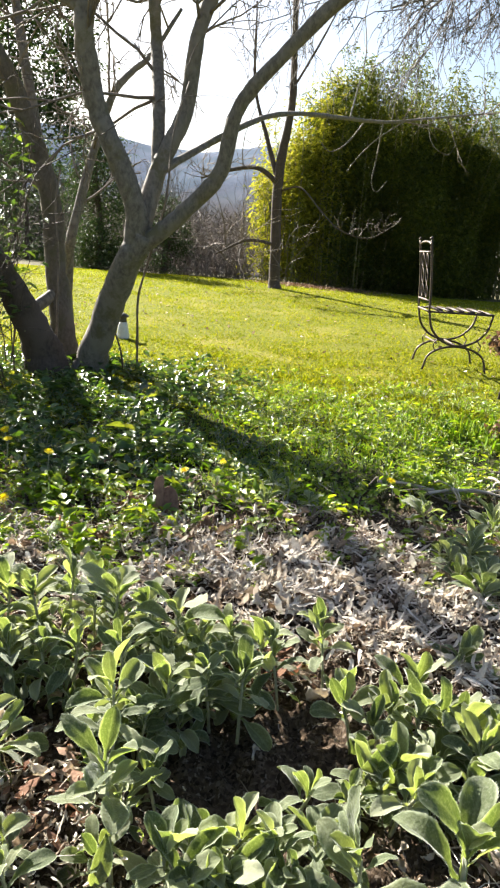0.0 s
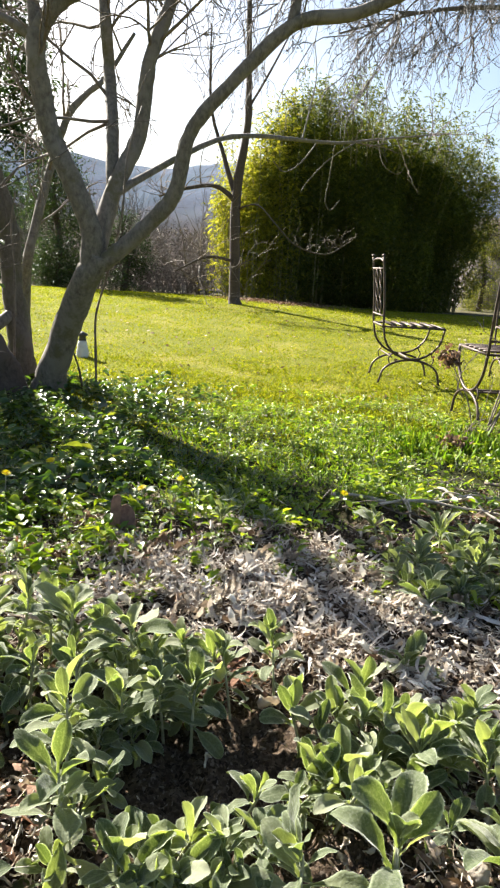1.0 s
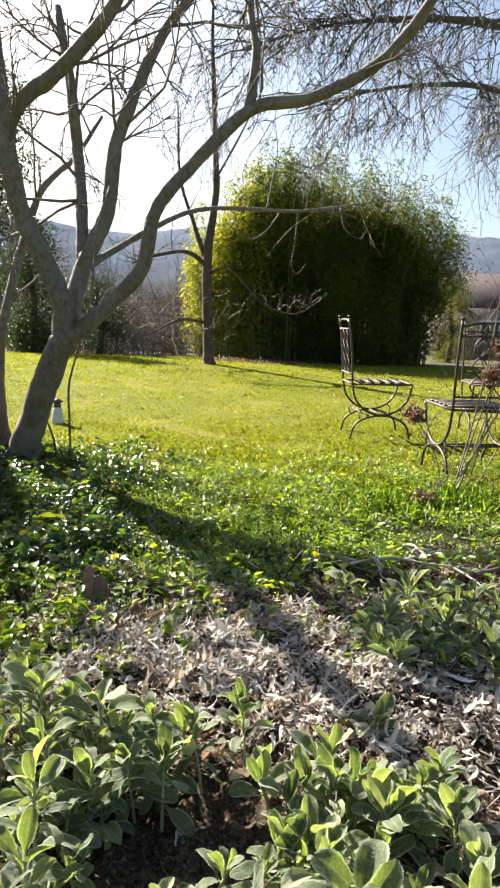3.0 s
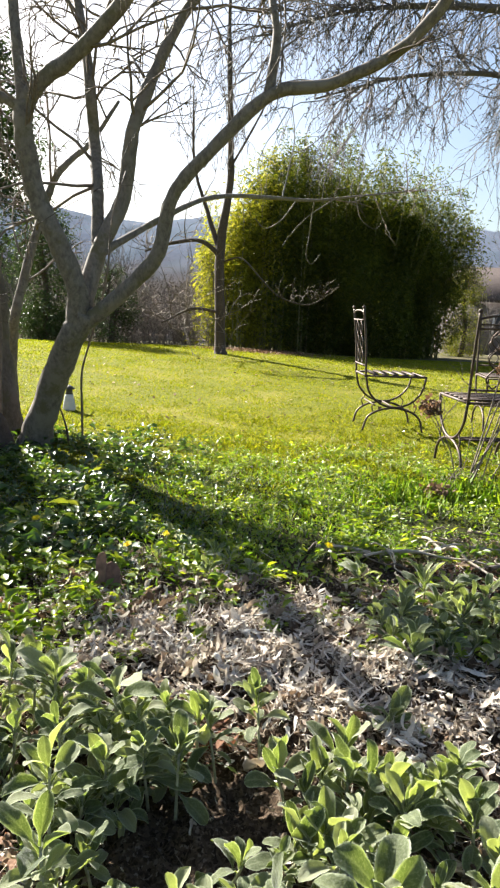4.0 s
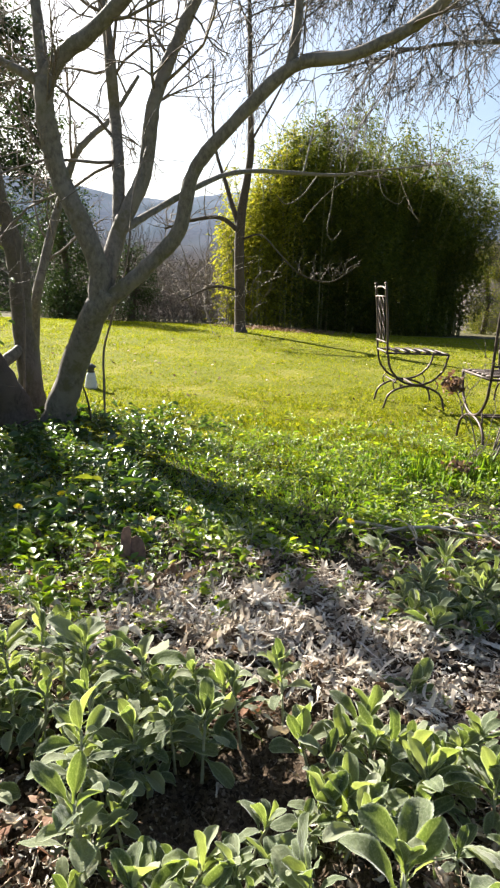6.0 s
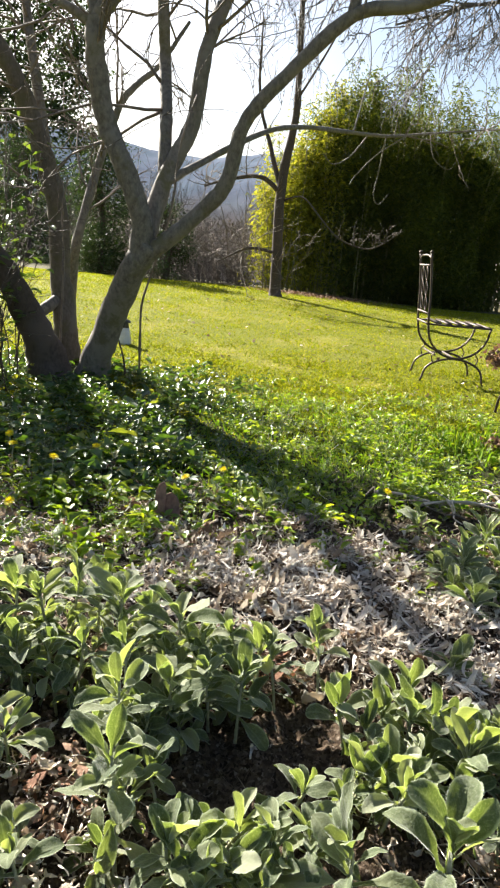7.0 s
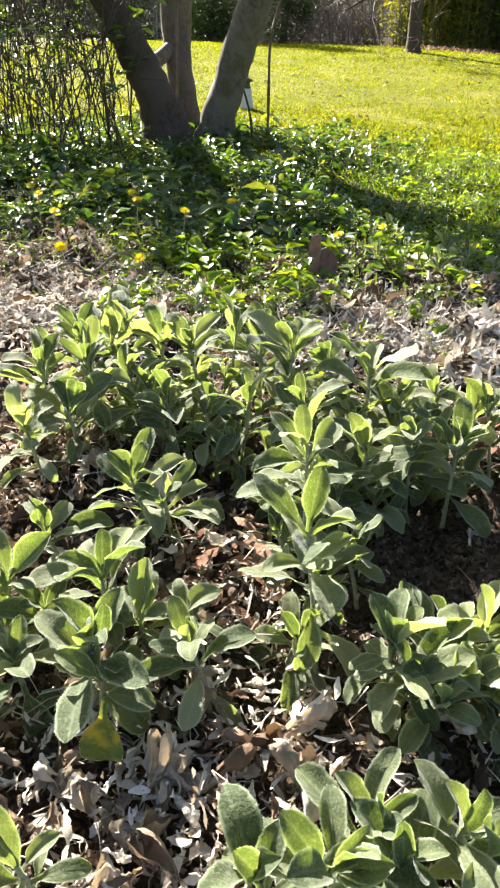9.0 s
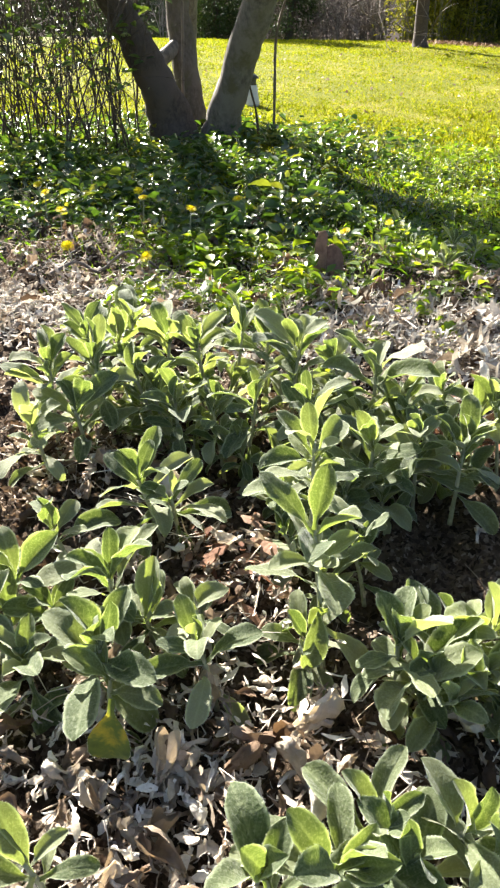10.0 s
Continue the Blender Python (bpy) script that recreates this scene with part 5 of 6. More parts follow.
def build_weeds():
    rng = np.random.RandomState(111)
    m, per = 4400, 12
    c = scatter(rng, m, -3.2, 2.6, 1.55, 5.2, lambda x, y: weed_share(x, y) * (np.abs(x) < 0.5 * y + 0.75))
    big = (0.55 + 0.85 * rng.rand(m) ** 2) * (1 + 0.6 * smoothstep(0.0, -0.7, c[:, 0]) * smoothstep(2.1, 2.7, c[:, 1]) * rng.rand(m))
    which = np.repeat(np.arange(m), per)
    n = len(which)
    ang = rng.rand(n) * 6.283
    far = (0.006 + 0.038 * rng.rand(n)) * big[which]
    xy = c[which] + np.stack([np.cos(ang), np.sin(ang)], 1) * far[:, None]
    z = ground_z(xy[:, 0], xy[:, 1])
    lift = (0.010 + 0.042 * rng.rand(n) ** 1.3) * big[which]
    at = np.column_stack([xy, z + lift])
    size = (0.010 + 0.031 * rng.rand(n) ** 1.4) * big[which]
    size *= 1 - 0.28 * smoothstep(-0.5, 0.1, xy[:, 0]) * smoothstep(2.4, 2.9, xy[:, 1])
    along = np.stack([np.cos(ang), np.sin(ang), 0.1 + 0.9 * rng.rand(n)], 1) + 0.5 * (rng.rand(n, 3) - 0.5)
    up, wide = np.array([[0, 0, 1.0]]) + 1.2 * (rng.rand(n, 3) - 0.5), size * (0.34 + 0.42 * rng.rand(n))
    lush = c[which][:, 0] + 0.25 * field(3 * xy[:, 0], 3 * xy[:, 1]) + 0.35 * (rng.rand(m)[which] - 0.5) - 1.2 * smoothstep(2.5, 2.2, xy[:, 1]) * -1.0 < -0.15
    order = np.argsort(c[:, 1] + 0.4 * np.abs(c[:, 0] + 0.5) - 0.6 * big)[:170]
    own = np.isin(which, order)
    for k in order:
        ok = which == k
        base = np.array([c[k, 0], c[k, 1], gz(c[k, 0], c[k, 1])])
        dark = lush[ok][0]
        ob = empty("weed", *base)
        for p, d, u, s, w in zip(at[ok] - base, along[ok], up[ok], size[ok], wide[ok]):
            fwd = Vector(d).normalized()
            side = fwd.cross(Vector(u)).normalized()
            lf = new("leaf", (DARK_LEAVES if dark else BRIGHT_LEAVES)[rng.randint(4)])
            lf.parent = ob
            turn = Matrix((side, fwd, side.cross(fwd))).transposed().to_4x4()
            lf.matrix_basis = Matrix.Translation(Vector(p)) @ turn @ Matrix.Diagonal((1.25 * w, s, s, 1))
        tagged(ob, "glossy dark green leafy weed under the tree" if dark else "small bright green weed at the edge of the bed", "weed", "low weeds")
    for nm, ok, material, label in (("ground_cover", lush & ~own, M_WEED, "glossy dark green weeds covering the ground under the tree"), ("lawn_weeds", ~lush & ~own, M_CLOVER, "small bright green weeds at the edge of the lawn")):
        ob = many_leaves(nm, at[ok], along[ok], up[ok], size[ok], wide[ok], material, None, 0.18, 0.3, 6)
        tagged(ob, label, "weeds", kind="stuff")
    out = []
    for p, k in zip(at, which):
        if rng.rand() < 0.35:
            q = c[k]
            out.append(([(q[0], q[1], gz(q[0], q[1]) - 0.003), p], 0.0012, 0.0009))
    tagged(many_tubes("weed_stalks", out, M_STEM, None, 3), "thin green stalks of the low weeds", "weeds", kind="stuff")


build_weeds()


def bright_weed(x, y, reach, seed):
    """A single broad-leaved weed lying flat on the litter."""
    rng = random.Random(seed)
    ob = empty("weed", x, y, gz(x, y) + 0.012)
    for k in range(6):
        lf = new("leaf", BRIGHT_LEAVES[k % 4])
        lf.parent = ob
        sz = reach * (0.75 + 0.5 * rng.random())
        lf.matrix_basis = pose(0, 0, 0.004 * k, 0, 0, 60 * k + 30 * rng.random()) @ pose(0, 0, 0, 18 + 25 * rng.random(), 0, 0) @ Matrix.Diagonal((0.8 * sz, sz, sz, 1))
    return tagged(ob, "single bright yellow-green weed on the bleached litter", "weed", "low weeds")


for k, (px, py, reach) in enumerate(((-0.03, 1.84, 0.04), (0.17, 1.93, 0.025), (-0.30, 1.92, 0.03), (-0.62, 2.02, 0.045), (-0.08, 2.05, 0.03), (0.02, 2.2, 0.04), (-0.72, 1.95, 0.04))):
    bright_weed(px, py, reach, 820 + k)


def bed_share(x, y):
    """How thickly litter lies; the soil is nearly bare under and beside the plants."""
    bare = 1 - 1.0 * np.exp(-(((x - 0.02) / 0.33) ** 4 + ((y - 1.10) / 0.30) ** 4)) - 0.55 * np.exp(-(((x + 0.45) / 0.3) ** 2 + ((y - 1.3) / 0.2) ** 2))
    return np.clip(bare, 0.03, 1.0) * smoothstep(2.75, 2.2, y + 0.3 * field(2 * x, 2 * y) - 0.28 * smoothstep(0.5, 1.1, x)) * (0.65 + 0.35 * field(4 * x, 4 * y)) * (0.25 + 0.75 * smoothstep(-0.35, 0.45, field(8.5 * x + 0.4, 8.5 * y) + 0.5 * field(19 * x, 19 * y + 2.0)))


def build_litter():
    rng = np.random.RandomState(121)
    n = 9000
    xy = scatter(rng, n, -1.5, 1.9, 0.25, 3.0, bed_share)
    at = np.column_stack([xy, ground_z(xy[:, 0], xy[:, 1]) + 0.003 + 0.03 * rng.rand(n) ** 2])
    size = 0.010 + 0.028 * rng.rand(n) ** 2.2
    ob = many_curls("leaf_litter", at, random_dirs(rng, n, 0.05, 0.4), size, size * (0.06 + 0.22 * rng.rand(n) ** 1.5), M_LITTER, rng, 4.0)
    tagged(ob, "curled bleached dead leaves covering the bed", "leaf litter", kind="stuff")
    for nm, n, x0, x1, y0, y1, rows, cols in (("near_litter", 2000, -0.85, 0.65, 0.3, 1.25, 8, 5), ("far_litter", 2200, -1.5, 1.9, 1.1, 2.75, 7, 4)):
        xy = scatter(rng, n, x0, x1, y0, y1, bed_share)
        at = np.column_stack([xy, ground_z(xy[:, 0], xy[:, 1]) + 0.002 + 0.03 * rng.rand(n) ** 2])
        ob = many_crumpled(nm, at, 0.018 + 0.050 * rng.rand(n) ** 1.9, M_LITTER, rng, rows, cols)
        tagged(ob, "crumpled bleached leaves heaped over the bed", "leaf litter", kind="stuff")
    n = 36000
    xy = scatter(rng, n, -1.5, 1.9, 0.25, 2.9, bed_share)
    at = np.column_stack([xy, ground_z(xy[:, 0], xy[:, 1]) + 0.002 + 0.012 * rng.rand(n)])
    size = 0.004 + 0.009 * rng.rand(n)
    ob = many_leaves("crumbs", at, random_dirs(rng, n, 0.1, 0.6), rng.normal(0, 1, (n, 3)), size, size * (0.25 + 0.35 * rng.rand(n)), M_LITTER, None, 0.5, 0.5, 4)
    tagged(ob, "fine crumbled bits of dead leaf on the soil", "leaf litter", kind="stuff")
    for nm, n, cx, cy, rx, ry, longest, slim, material, label in (
        ("bleached_litter", 3300, 0.10, 1.80, 0.34, 0.19, 0.065, 0.10, M_BLEACHED, "matted strips of sun-bleached leaves in the middle of the bed"),
        ("bleached_litter", 2900, 0.10, 1.80, 0.37, 0.21, 0.030, 0.16, M_BLEACHED, "shredded sun-bleached leaves in the middle of the bed"),
        ("bleached_litter", 900, 0.60, 1.46, 0.22, 0.12, 0.050, 0.12, M_BLEACHED, "pale shrivelled leaves beside the shady plants"),
        ("bleached_litter", 420, -0.36, 0.66, 0.12, 0.08, 0.024, 0.16, M_BLEACHED, "sun-bleached shredded leaves beside the path"),
        ("bleached_litter", 260, -0.25, 0.84, 0.07, 0.13, 0.024, 0.14, M_BLEACHED, "pale shredded leaves between the plants"),
        ("bleached_litter", 900, -0.75, 1.85, 0.30, 0.12, 0.045, 0.14, M_BLEACHED, "pale dry leaves behind the felted plants"),
        ("bleached_litter", 700, -1.05, 1.76, 0.13, 0.10, 0.040, 0.14, M_BLEACHED, "bright sun-bleached leaves beside the felted plants"),
        ("bleached_litter", 700, -1.20, 2.25, 0.20, 0.16, 0.045, 0.14, M_LITTER, "brown shredded leaves in a gap between the weeds"),
        ("russet_litter", 1600, 1.22, 2.42, 0.22, 0.14, 0.034, 0.2, M_RUSSET, "reddish-brown fallen leaves under the dry shrub"),
        ("russet_litter", 14, -0.60, 1.96, 0.03, 0.03, 0.07, 0.35, M_RUSSET, "large reddish-brown curled leaves behind the felted plants"),
        ("russet_litter", 90, 0.0, 1.42, 0.05, 0.06, 0.045, 0.25, M_RUSSET, "reddish-brown curled leaves in the bleached mat"),
        ("russet_litter", 60, -0.34, 0.97, 0.05, 0.05, 0.05, 0.3, M_RUSSET, "reddish-brown curled leaves between the felted plants"),
    ):
        xy = np.array([cx, cy]) + rng.normal(0, 1, (3 * n, 2)) * np.array([rx, ry])
        xy = xy[rng.rand(3 * n) < 0.3 + 0.7 * smoothstep(-0.4, 0.3, field(8.5 * xy[:, 0] + 0.4, 8.5 * xy[:, 1]))][:n]
        k = len(xy)
        at = np.column_stack([xy, ground_z(xy[:, 0], xy[:, 1]) + 0.004 + 0.03 * rng.rand(k) ** 1.5])
        size = 0.010 + longest * rng.rand(k) ** 1.4
        lie = 2.2 * field(6 * xy[:, 0], 6 * xy[:, 1]) + 1.4 * rng.normal(0, 1, k)
        head = np.stack([np.cos(lie), np.sin(lie), 0.25 * rng.normal(0, 1, k)], 1)
        ob = many_curls(nm, at, head, size, np.minimum(size * (0.06 + slim * 2 * rng.rand(k) ** 1.4), 0.016), material, rng, 2.6)
        tagged(ob, label, "leaf litter", kind="stuff")
    for n, cx, cy, rx, ry, big in ((900, 0.10, 1.82, 0.34, 0.18, 0.050), (320, 0.62, 1.47, 0.22, 0.12, 0.045), (160, -0.36, 0.64, 0.13, 0.07, 0.045), (320, -0.75, 1.85, 0.30, 0.12, 0.045), (170, -1.06, 1.77, 0.12, 0.09, 0.05), (120, -0.24, 0.86, 0.07, 0.14, 0.03)):
        xy = np.array([cx, cy]) + rng.normal(0, 1, (n, 2)) * np.array([rx, ry])
        at = np.column_stack([xy, ground_z(xy[:, 0], xy[:, 1]) + 0.003 + 0.03 * rng.rand(n) ** 2])
        ob = many_crumpled("bleached_leaves", at, 0.012 + big * rng.rand(n) ** 1.8, M_BLEACHED, rng, 8, 5, 14)
        tagged(ob, "crumpled papery grey-white leaves matted on the soil", "leaf litter", kind="stuff")
    out = []
    xy = scatter(rng, 4800, -1.5, 1.9, 0.25, 2.8, bed_share)
    for x, y in xy:
        a, L = rng.rand() * 6.28, 0.02 + 0.085 * rng.rand() ** 2
        z = gz(x, y) + 0.012 + 0.025 * rng.rand()
        d = np.array([math.cos(a), math.sin(a), 0.35 * (rng.rand() - 0.5)]) * L
        p, q = np.array([x, y, z]), 0.7 * L * (rng.rand(3) - 0.5) * np.array([1, 1, 0.4])
        out.append(([p, p + d * 0.35 + q, p + d * 0.7 + 0.5 * q, p + d], 0.0009, 0.0005))
    tagged(many_tubes("dry_straw", out, M_STRAW, None, 3), "dry bleached stalks strewn over the bed", "straw", kind="stuff")


build_litter()


def dead_leaf(k):
    """A crumpled dry leaf, a metre long, scaled where it lies."""
    rng = np.random.RandomState(600 + k)
    rows, cols = 11, 8
    vs, fs = [], []
    ph, roll = rng.rand(6) * 6.28, 1.2 + 2.4 * rng.rand()
    for i in range(rows + 1):
        t = i / rows
        w = (0.22 + 0.04 * math.sin(5 * t + ph[5]) + 0.10 * (rng.rand() - 0.5)) * max(0.12, math.sin(math.pi * t ** 0.8)) ** 0.6
        for j in range(cols + 1):
            q = 2 * j / cols - 1
            a = roll * q * (0.5 + 0.5 * math.sin(ph[0] + 3 * t))
            x, z = w * math.sin(a) / max(roll, 0.5) * 1.6, w * (1 - math.cos(a)) * 1.1
            z += 0.05 * math.sin(7 * t + ph[1] + 3 * q) + 0.035 * math.sin(17 * t + ph[2] - 6 * q) + 0.03 * math.sin(29 * t + ph[4]) * math.cos(11 * q + ph[5]) + 0.16 * math.sin(3 * t + ph[3]) + 0.06 * (rng.rand() - 0.5)
            vs.append((1.25 * x + 0.05 * math.sin(5 * t + ph[4]) + 0.045 * (rng.rand() - 0.5), 0.9 * (t - 0.5) + 0.05 * (rng.rand() - 0.5), z + 0.05))
    fs = [(i * (cols + 1) + j, i * (cols + 1) + j + 1, (i + 1) * (cols + 1) + j + 1, (i + 1) * (cols + 1) + j) for i in range(rows) for j in range(cols)]
    me = bpy.data.meshes.new("dead_leaf")
    me.from_pydata(vs, [], fs)
    me.polygons.foreach_set("use_smooth", [True] * len(me.polygons))
    me.materials.append(M_DEADLEAF)
    return me


DEAD = [dead_leaf(k) for k in range(9)]
strew = np.random.RandomState(141)
for k, (px, py) in enumerate(scatter(strew, 260, -0.8, 0.9, 0.4, 2.1, bed_share)):
    ob = new("dead_leaf", DEAD[k % 9])
    sz = 0.025 + 0.045 * strew.rand() ** 1.7
    ob.matrix_world = pose(px, py, gz(px, py) + 0.008, 50 * (strew.rand() - 0.5), 60 * (strew.rand() - 0.5), 360 * strew.rand()) @ Matrix.Diagonal((sz, sz, sz, 1))
    tagged(ob, "crumpled pale dead leaf lying on the bed", "leaf", "fallen leaves")

for k in range(24):
    px, py = -0.42 + 0.36 * strew.rand(), 0.55 + 0.22 * strew.rand()
    ob = new("dead_leaf", DEAD[k % 9])
    sz = 0.036 + 0.036 * strew.rand()
    ob.matrix_world = pose(px, py, gz(px, py) + 0.014, 40 * (strew.rand() - 0.5), 50 * (strew.rand() - 0.5), 360 * strew.rand()) @ Matrix.Diagonal((sz, sz, sz, 1))
    tagged(ob, "large curled bleached leaf lying beside the path", "leaf", "fallen leaves")

# ---- felted grey-green plants in the bed ----


def felt_leaf(k):
    """One leaf, a metre long along +y, with stalk, folded midrib, finely scalloped margin and a bending tip; scaled where it is used."""
    rng = random.Random(200 + k)
    rows, cols = 17, 4
    wide, bend, fold = 0.29 + 0.12 * rng.random(), 0.1 + 0.9 * rng.random(), 0.2 + 0.5 * rng.random()
    twist = 0.7 * (rng.random() - 0.5)
    belly = 0.52 + 0.14 * rng.random()
    vs, uv = [], []
    for i in range(rows + 1):
        t = i / rows
        u = max(0.0, (t - 0.12) / 0.88)
        w = wide * (math.sin(0.5 * math.pi * u / belly) ** 1.2 if u < belly else math.sqrt(max(0.0, 1 - ((u - belly) / (1 - belly)) ** 3.0)))
        w = max(w, 0.065) * (1 + (0.015 if i % 2 else -0.012) * (0.4 + rng.random()))
        a = bend * t * t
        y0, z0 = t * math.cos(a * 0.6), -bend * 0.34 * t * t + 0.05 * math.sin(math.pi * t)
        for j in range(cols + 1):
            s = 2 * j / cols - 1
            lift = fold * abs(s) * w * 0.8 - 0.10 * w * s ** 4
            ripple = 0.02 * math.sin(9 * t + 2.2 * s + k) * abs(s) + 0.012 * math.sin(21 * t + k) * s * s
            x, z = s * w * 0.5, z0 + lift + ripple
            c, q = math.cos(twist * t), math.sin(twist * t)
            vs.append((x * c - (z - z0) * q, y0, z0 + x * q + (z - z0) * c))
            uv.append((j / cols, t))
    fs = [(i * (cols + 1) + j, i * (cols + 1) + j + 1, (i + 1) * (cols + 1) + j + 1, (i + 1) * (cols + 1) + j) for i in range(rows) for j in range(cols)]
    flat = len(fs)
    for n in range(230):
        j, i = (0, cols)[n % 2], 2 + rng.randrange(rows - 2)
        a, b = Vector(vs[i * (cols + 1) + j]), Vector(vs[(i + 1) * (cols + 1) + j])
        p = a.lerp(b, rng.random())
        away = Vector(((1 if j else -1) * (1.0 if i < rows - 2 else 0.5), 0.3 + (0.9 if i > rows - 5 else 0.0) + 0.5 * rng.random(), 1.2 * (rng.random() - 0.5))).normalized()
        q = (b - a).normalized() * 0.0022
        m0 = len(vs)
        vs += [tuple(p - q), tuple(p + q), tuple(p + away * (0.009 + 0.016 * rng.random()))]
        uv += [(0.0, 0.5)] * 3
        fs.append((m0, m0 + 1, m0 + 2))
    me = bpy.data.meshes.new("felt_leaf")
    me.from_pydata(vs, [], fs)
    layer = me.uv_layers.new(name="UVMap")
    for loop in me.loops:
        layer.data[loop.index].uv = uv[loop.vertex_index]
    me.polygons.foreach_set("use_smooth", [True] * len(me.polygons))
    me.polygons.foreach_set("material_index", [0 if i < flat else 1 for i in range(len(fs))])
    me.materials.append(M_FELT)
    me.materials.append(M_FUZZ)
    return me


LEAVES = [felt_leaf(k) for k in range(16)]
WANING = felt_leaf(16)
WANING.materials[0] = M_WANE


def felt_plant(x, y, height, leaf, pairs, seed, lean=(0.0, 0.0), label="", rise=0.0):
    """A shoot with a felted stem and crossed pairs of leaves: drooping ones low down, a rosette of upright ones at the tip."""
    rng = random.Random(seed)
    x, y = x - lean[0], y - lean[1]
    g = gz(x, y) - 0.006
    plant = empty("lambs_ear", x, y, g)
    top = Vector((lean[0], lean[1], height))
    s = spline([(0, 0, -0.01), (0.4 * top.x, 0.4 * top.y, 0.45 * height), tuple(top)], 12)
    r = 0.0018 + 0.016 * leaf
    tube("stem", s, np.linspace(r * 1.2, r * 0.8, len(s)), M_STEM, plant, 6, 0.1, seed)
    turn = rng.random() * math.pi
    count = pairs + 3
    for p in range(count):
        f = p / (count - 1)
        at = Vector(s[min(len(s) - 1, int((0.40 + 0.60 * f ** 0.6) * (len(s) - 1) + 0.5))])
        size = leaf * (0.86 + 0.6 * f - 0.66 * f * f) * (0.85 + 0.3 * rng.random())
        pitch = -32 + 110 * f ** 0.8 + rise * (1 - f * f)
        for side in (0, 1):
            if rng.random() < 0.08:
                continue
            a = math.degrees(turn + p * 1.75 + side * math.pi) + 60 * (rng.random() - 0.5)
            lf = new("leaf", rng.choice(LEAVES))
            if p < 2 and rng.random() < 0.006:
                lf.data = WANING
            lf.parent = plant
            sz = size * (0.7 + 0.5 * rng.random())
            lf.matrix_basis = Matrix.Translation(at) @ pose(0, 0, 0, 0, 0, a) @ pose(0, 0, 0, pitch + 44 * (rng.random() - 0.5), 50 * (rng.random() - 0.5), 0) @ Matrix.Diagonal((sz, sz, sz, 1))
    return tagged(plant, label or "grey-green felted lamb's ear plant growing in leaf litter", "plant", "lamb's ear plants")


# crowns of the rosettes: x, y and height over the soil
PATCH = (
    (-0.67, 1.34, 0.15), (-0.64, 1.47, 0.15), (-0.54, 1.39, 0.15), (-0.48, 1.36, 0.14), (-0.41, 1.41, 0.15), (-0.30, 1.35, 0.16),
    (-0.17, 1.31, 0.17), (-0.06, 1.33, 0.13), (-0.68, 1.21, 0.13), (-0.63, 1.26, 0.13), (-0.56, 1.27, 0.13), (-0.63, 1.37, 0.14),
    (-0.35, 1.24, 0.12), (-0.26, 1.22, 0.13), (-0.42, 1.24, 0.11), (-0.48, 1.23, 0.11), (-0.66, 1.10, 0.09), (-0.62, 1.16, 0.10),
    (-0.19, 1.28, 0.11), (-0.12, 1.31, 0.12), (-0.11, 1.27, 0.09), (-0.04, 1.27, 0.08), (0.00, 1.34, 0.10), (-0.53, 1.27, 0.10),
    (-0.24, 1.38, 0.14), (-0.37, 1.44, 0.13), (-0.10, 1.19, 0.12), (-0.03, 1.21, 0.10), (-0.16, 1.16, 0.11), (0.02, 1.30, 0.12),
)
MIDDLE = (
    (-0.47, 1.03, 0.10), (-0.44, 0.85, 0.10), (-0.42, 1.02, 0.08), (-0.415, 0.76, 0.09), (-0.32, 0.80, 0.08), (-0.56, 0.94, 0.08),
    (-0.56, 0.85, 0.09), (-0.51, 0.84, 0.05), (-0.51, 0.76, 0.05), (-0.34, 0.86, 0.06), (-0.39, 0.83, 0.06), (-0.555, 0.80, 0.05),
)
EDGE = (
    (-0.11, 0.83, 0.09), (-0.05, 0.865, 0.08), (-0.07, 0.83, 0.07), (-0.01, 0.88, 0.08), (-0.02, 0.825, 0.07), (-0.08, 0.82, 0.05),
    (-0.05, 0.79, 0.05), (0.04, 0.85, 0.08), (0.09, 0.97, 0.08), (0.10, 0.89, 0.08),
)
FRONT = (
    (-0.12, 0.64, 0.08), (-0.20, 0.585, 0.08), (-0.15, 0.60, 0.08), (-0.05, 0.65, 0.08), (-0.09, 0.62, 0.06), (-0.025, 0.64, 0.07),
    (-0.39, 0.55, 0.08),
)
PATHSIDE = (
    (0.16, 1.215, 0.06), (0.245, 1.195, 0.08), (0.29, 1.165, 0.10), (0.33, 1.18, 0.08), (0.21, 1.175, 0.06), (0.36, 1.13, 0.09),
    (0.40, 1.13, 0.09), (0.23, 1.04, 0.08), (0.18, 1.03, 0.07), (0.245, 0.96, 0.09), (0.29, 1.25, 0.09), (0.365, 1.18, 0.08),
    (0.38, 1.09, 0.09), (0.46, 1.16, 0.08), (0.50, 1.17, 0.09), (0.50, 1.08, 0.08), (0.51, 0.97, 0.09), (0.46, 0.88, 0.10),
    (0.43, 1.44, 0.025),
)
SHADY = (
    (0.51, 2.28, 0.06), (0.70, 2.14, 0.09), (0.77, 2.09, 0.09), (0.56, 1.73, 0.05), (0.58, 1.94, 0.07), (0.76, 1.93, 0.08),
    (0.84, 1.89, 0.08), (0.94, 1.94, 0.08), (0.67, 1.88, 0.07), (0.52, 1.81, 0.05), (0.765, 1.80, 0.07), (0.85, 1.78, 0.06),
    (0.97, 2.05, 0.09), (1.05, 1.90, 0.09), (1.12, 2.0, 0.09), (0.93, 1.83, 0.08), (0.62, 2.06, 0.08), (0.88, 2.06, 0.09),
    (0.80, 2.00, 0.08), (1.02, 1.98, 0.09), (0.70, 1.98, 0.08), (0.60, 1.85, 0.06), (0.66, 1.79, 0.06),
)

sow = random.Random(131)


def spread(v):
    return v * (sow.random() - 0.5)


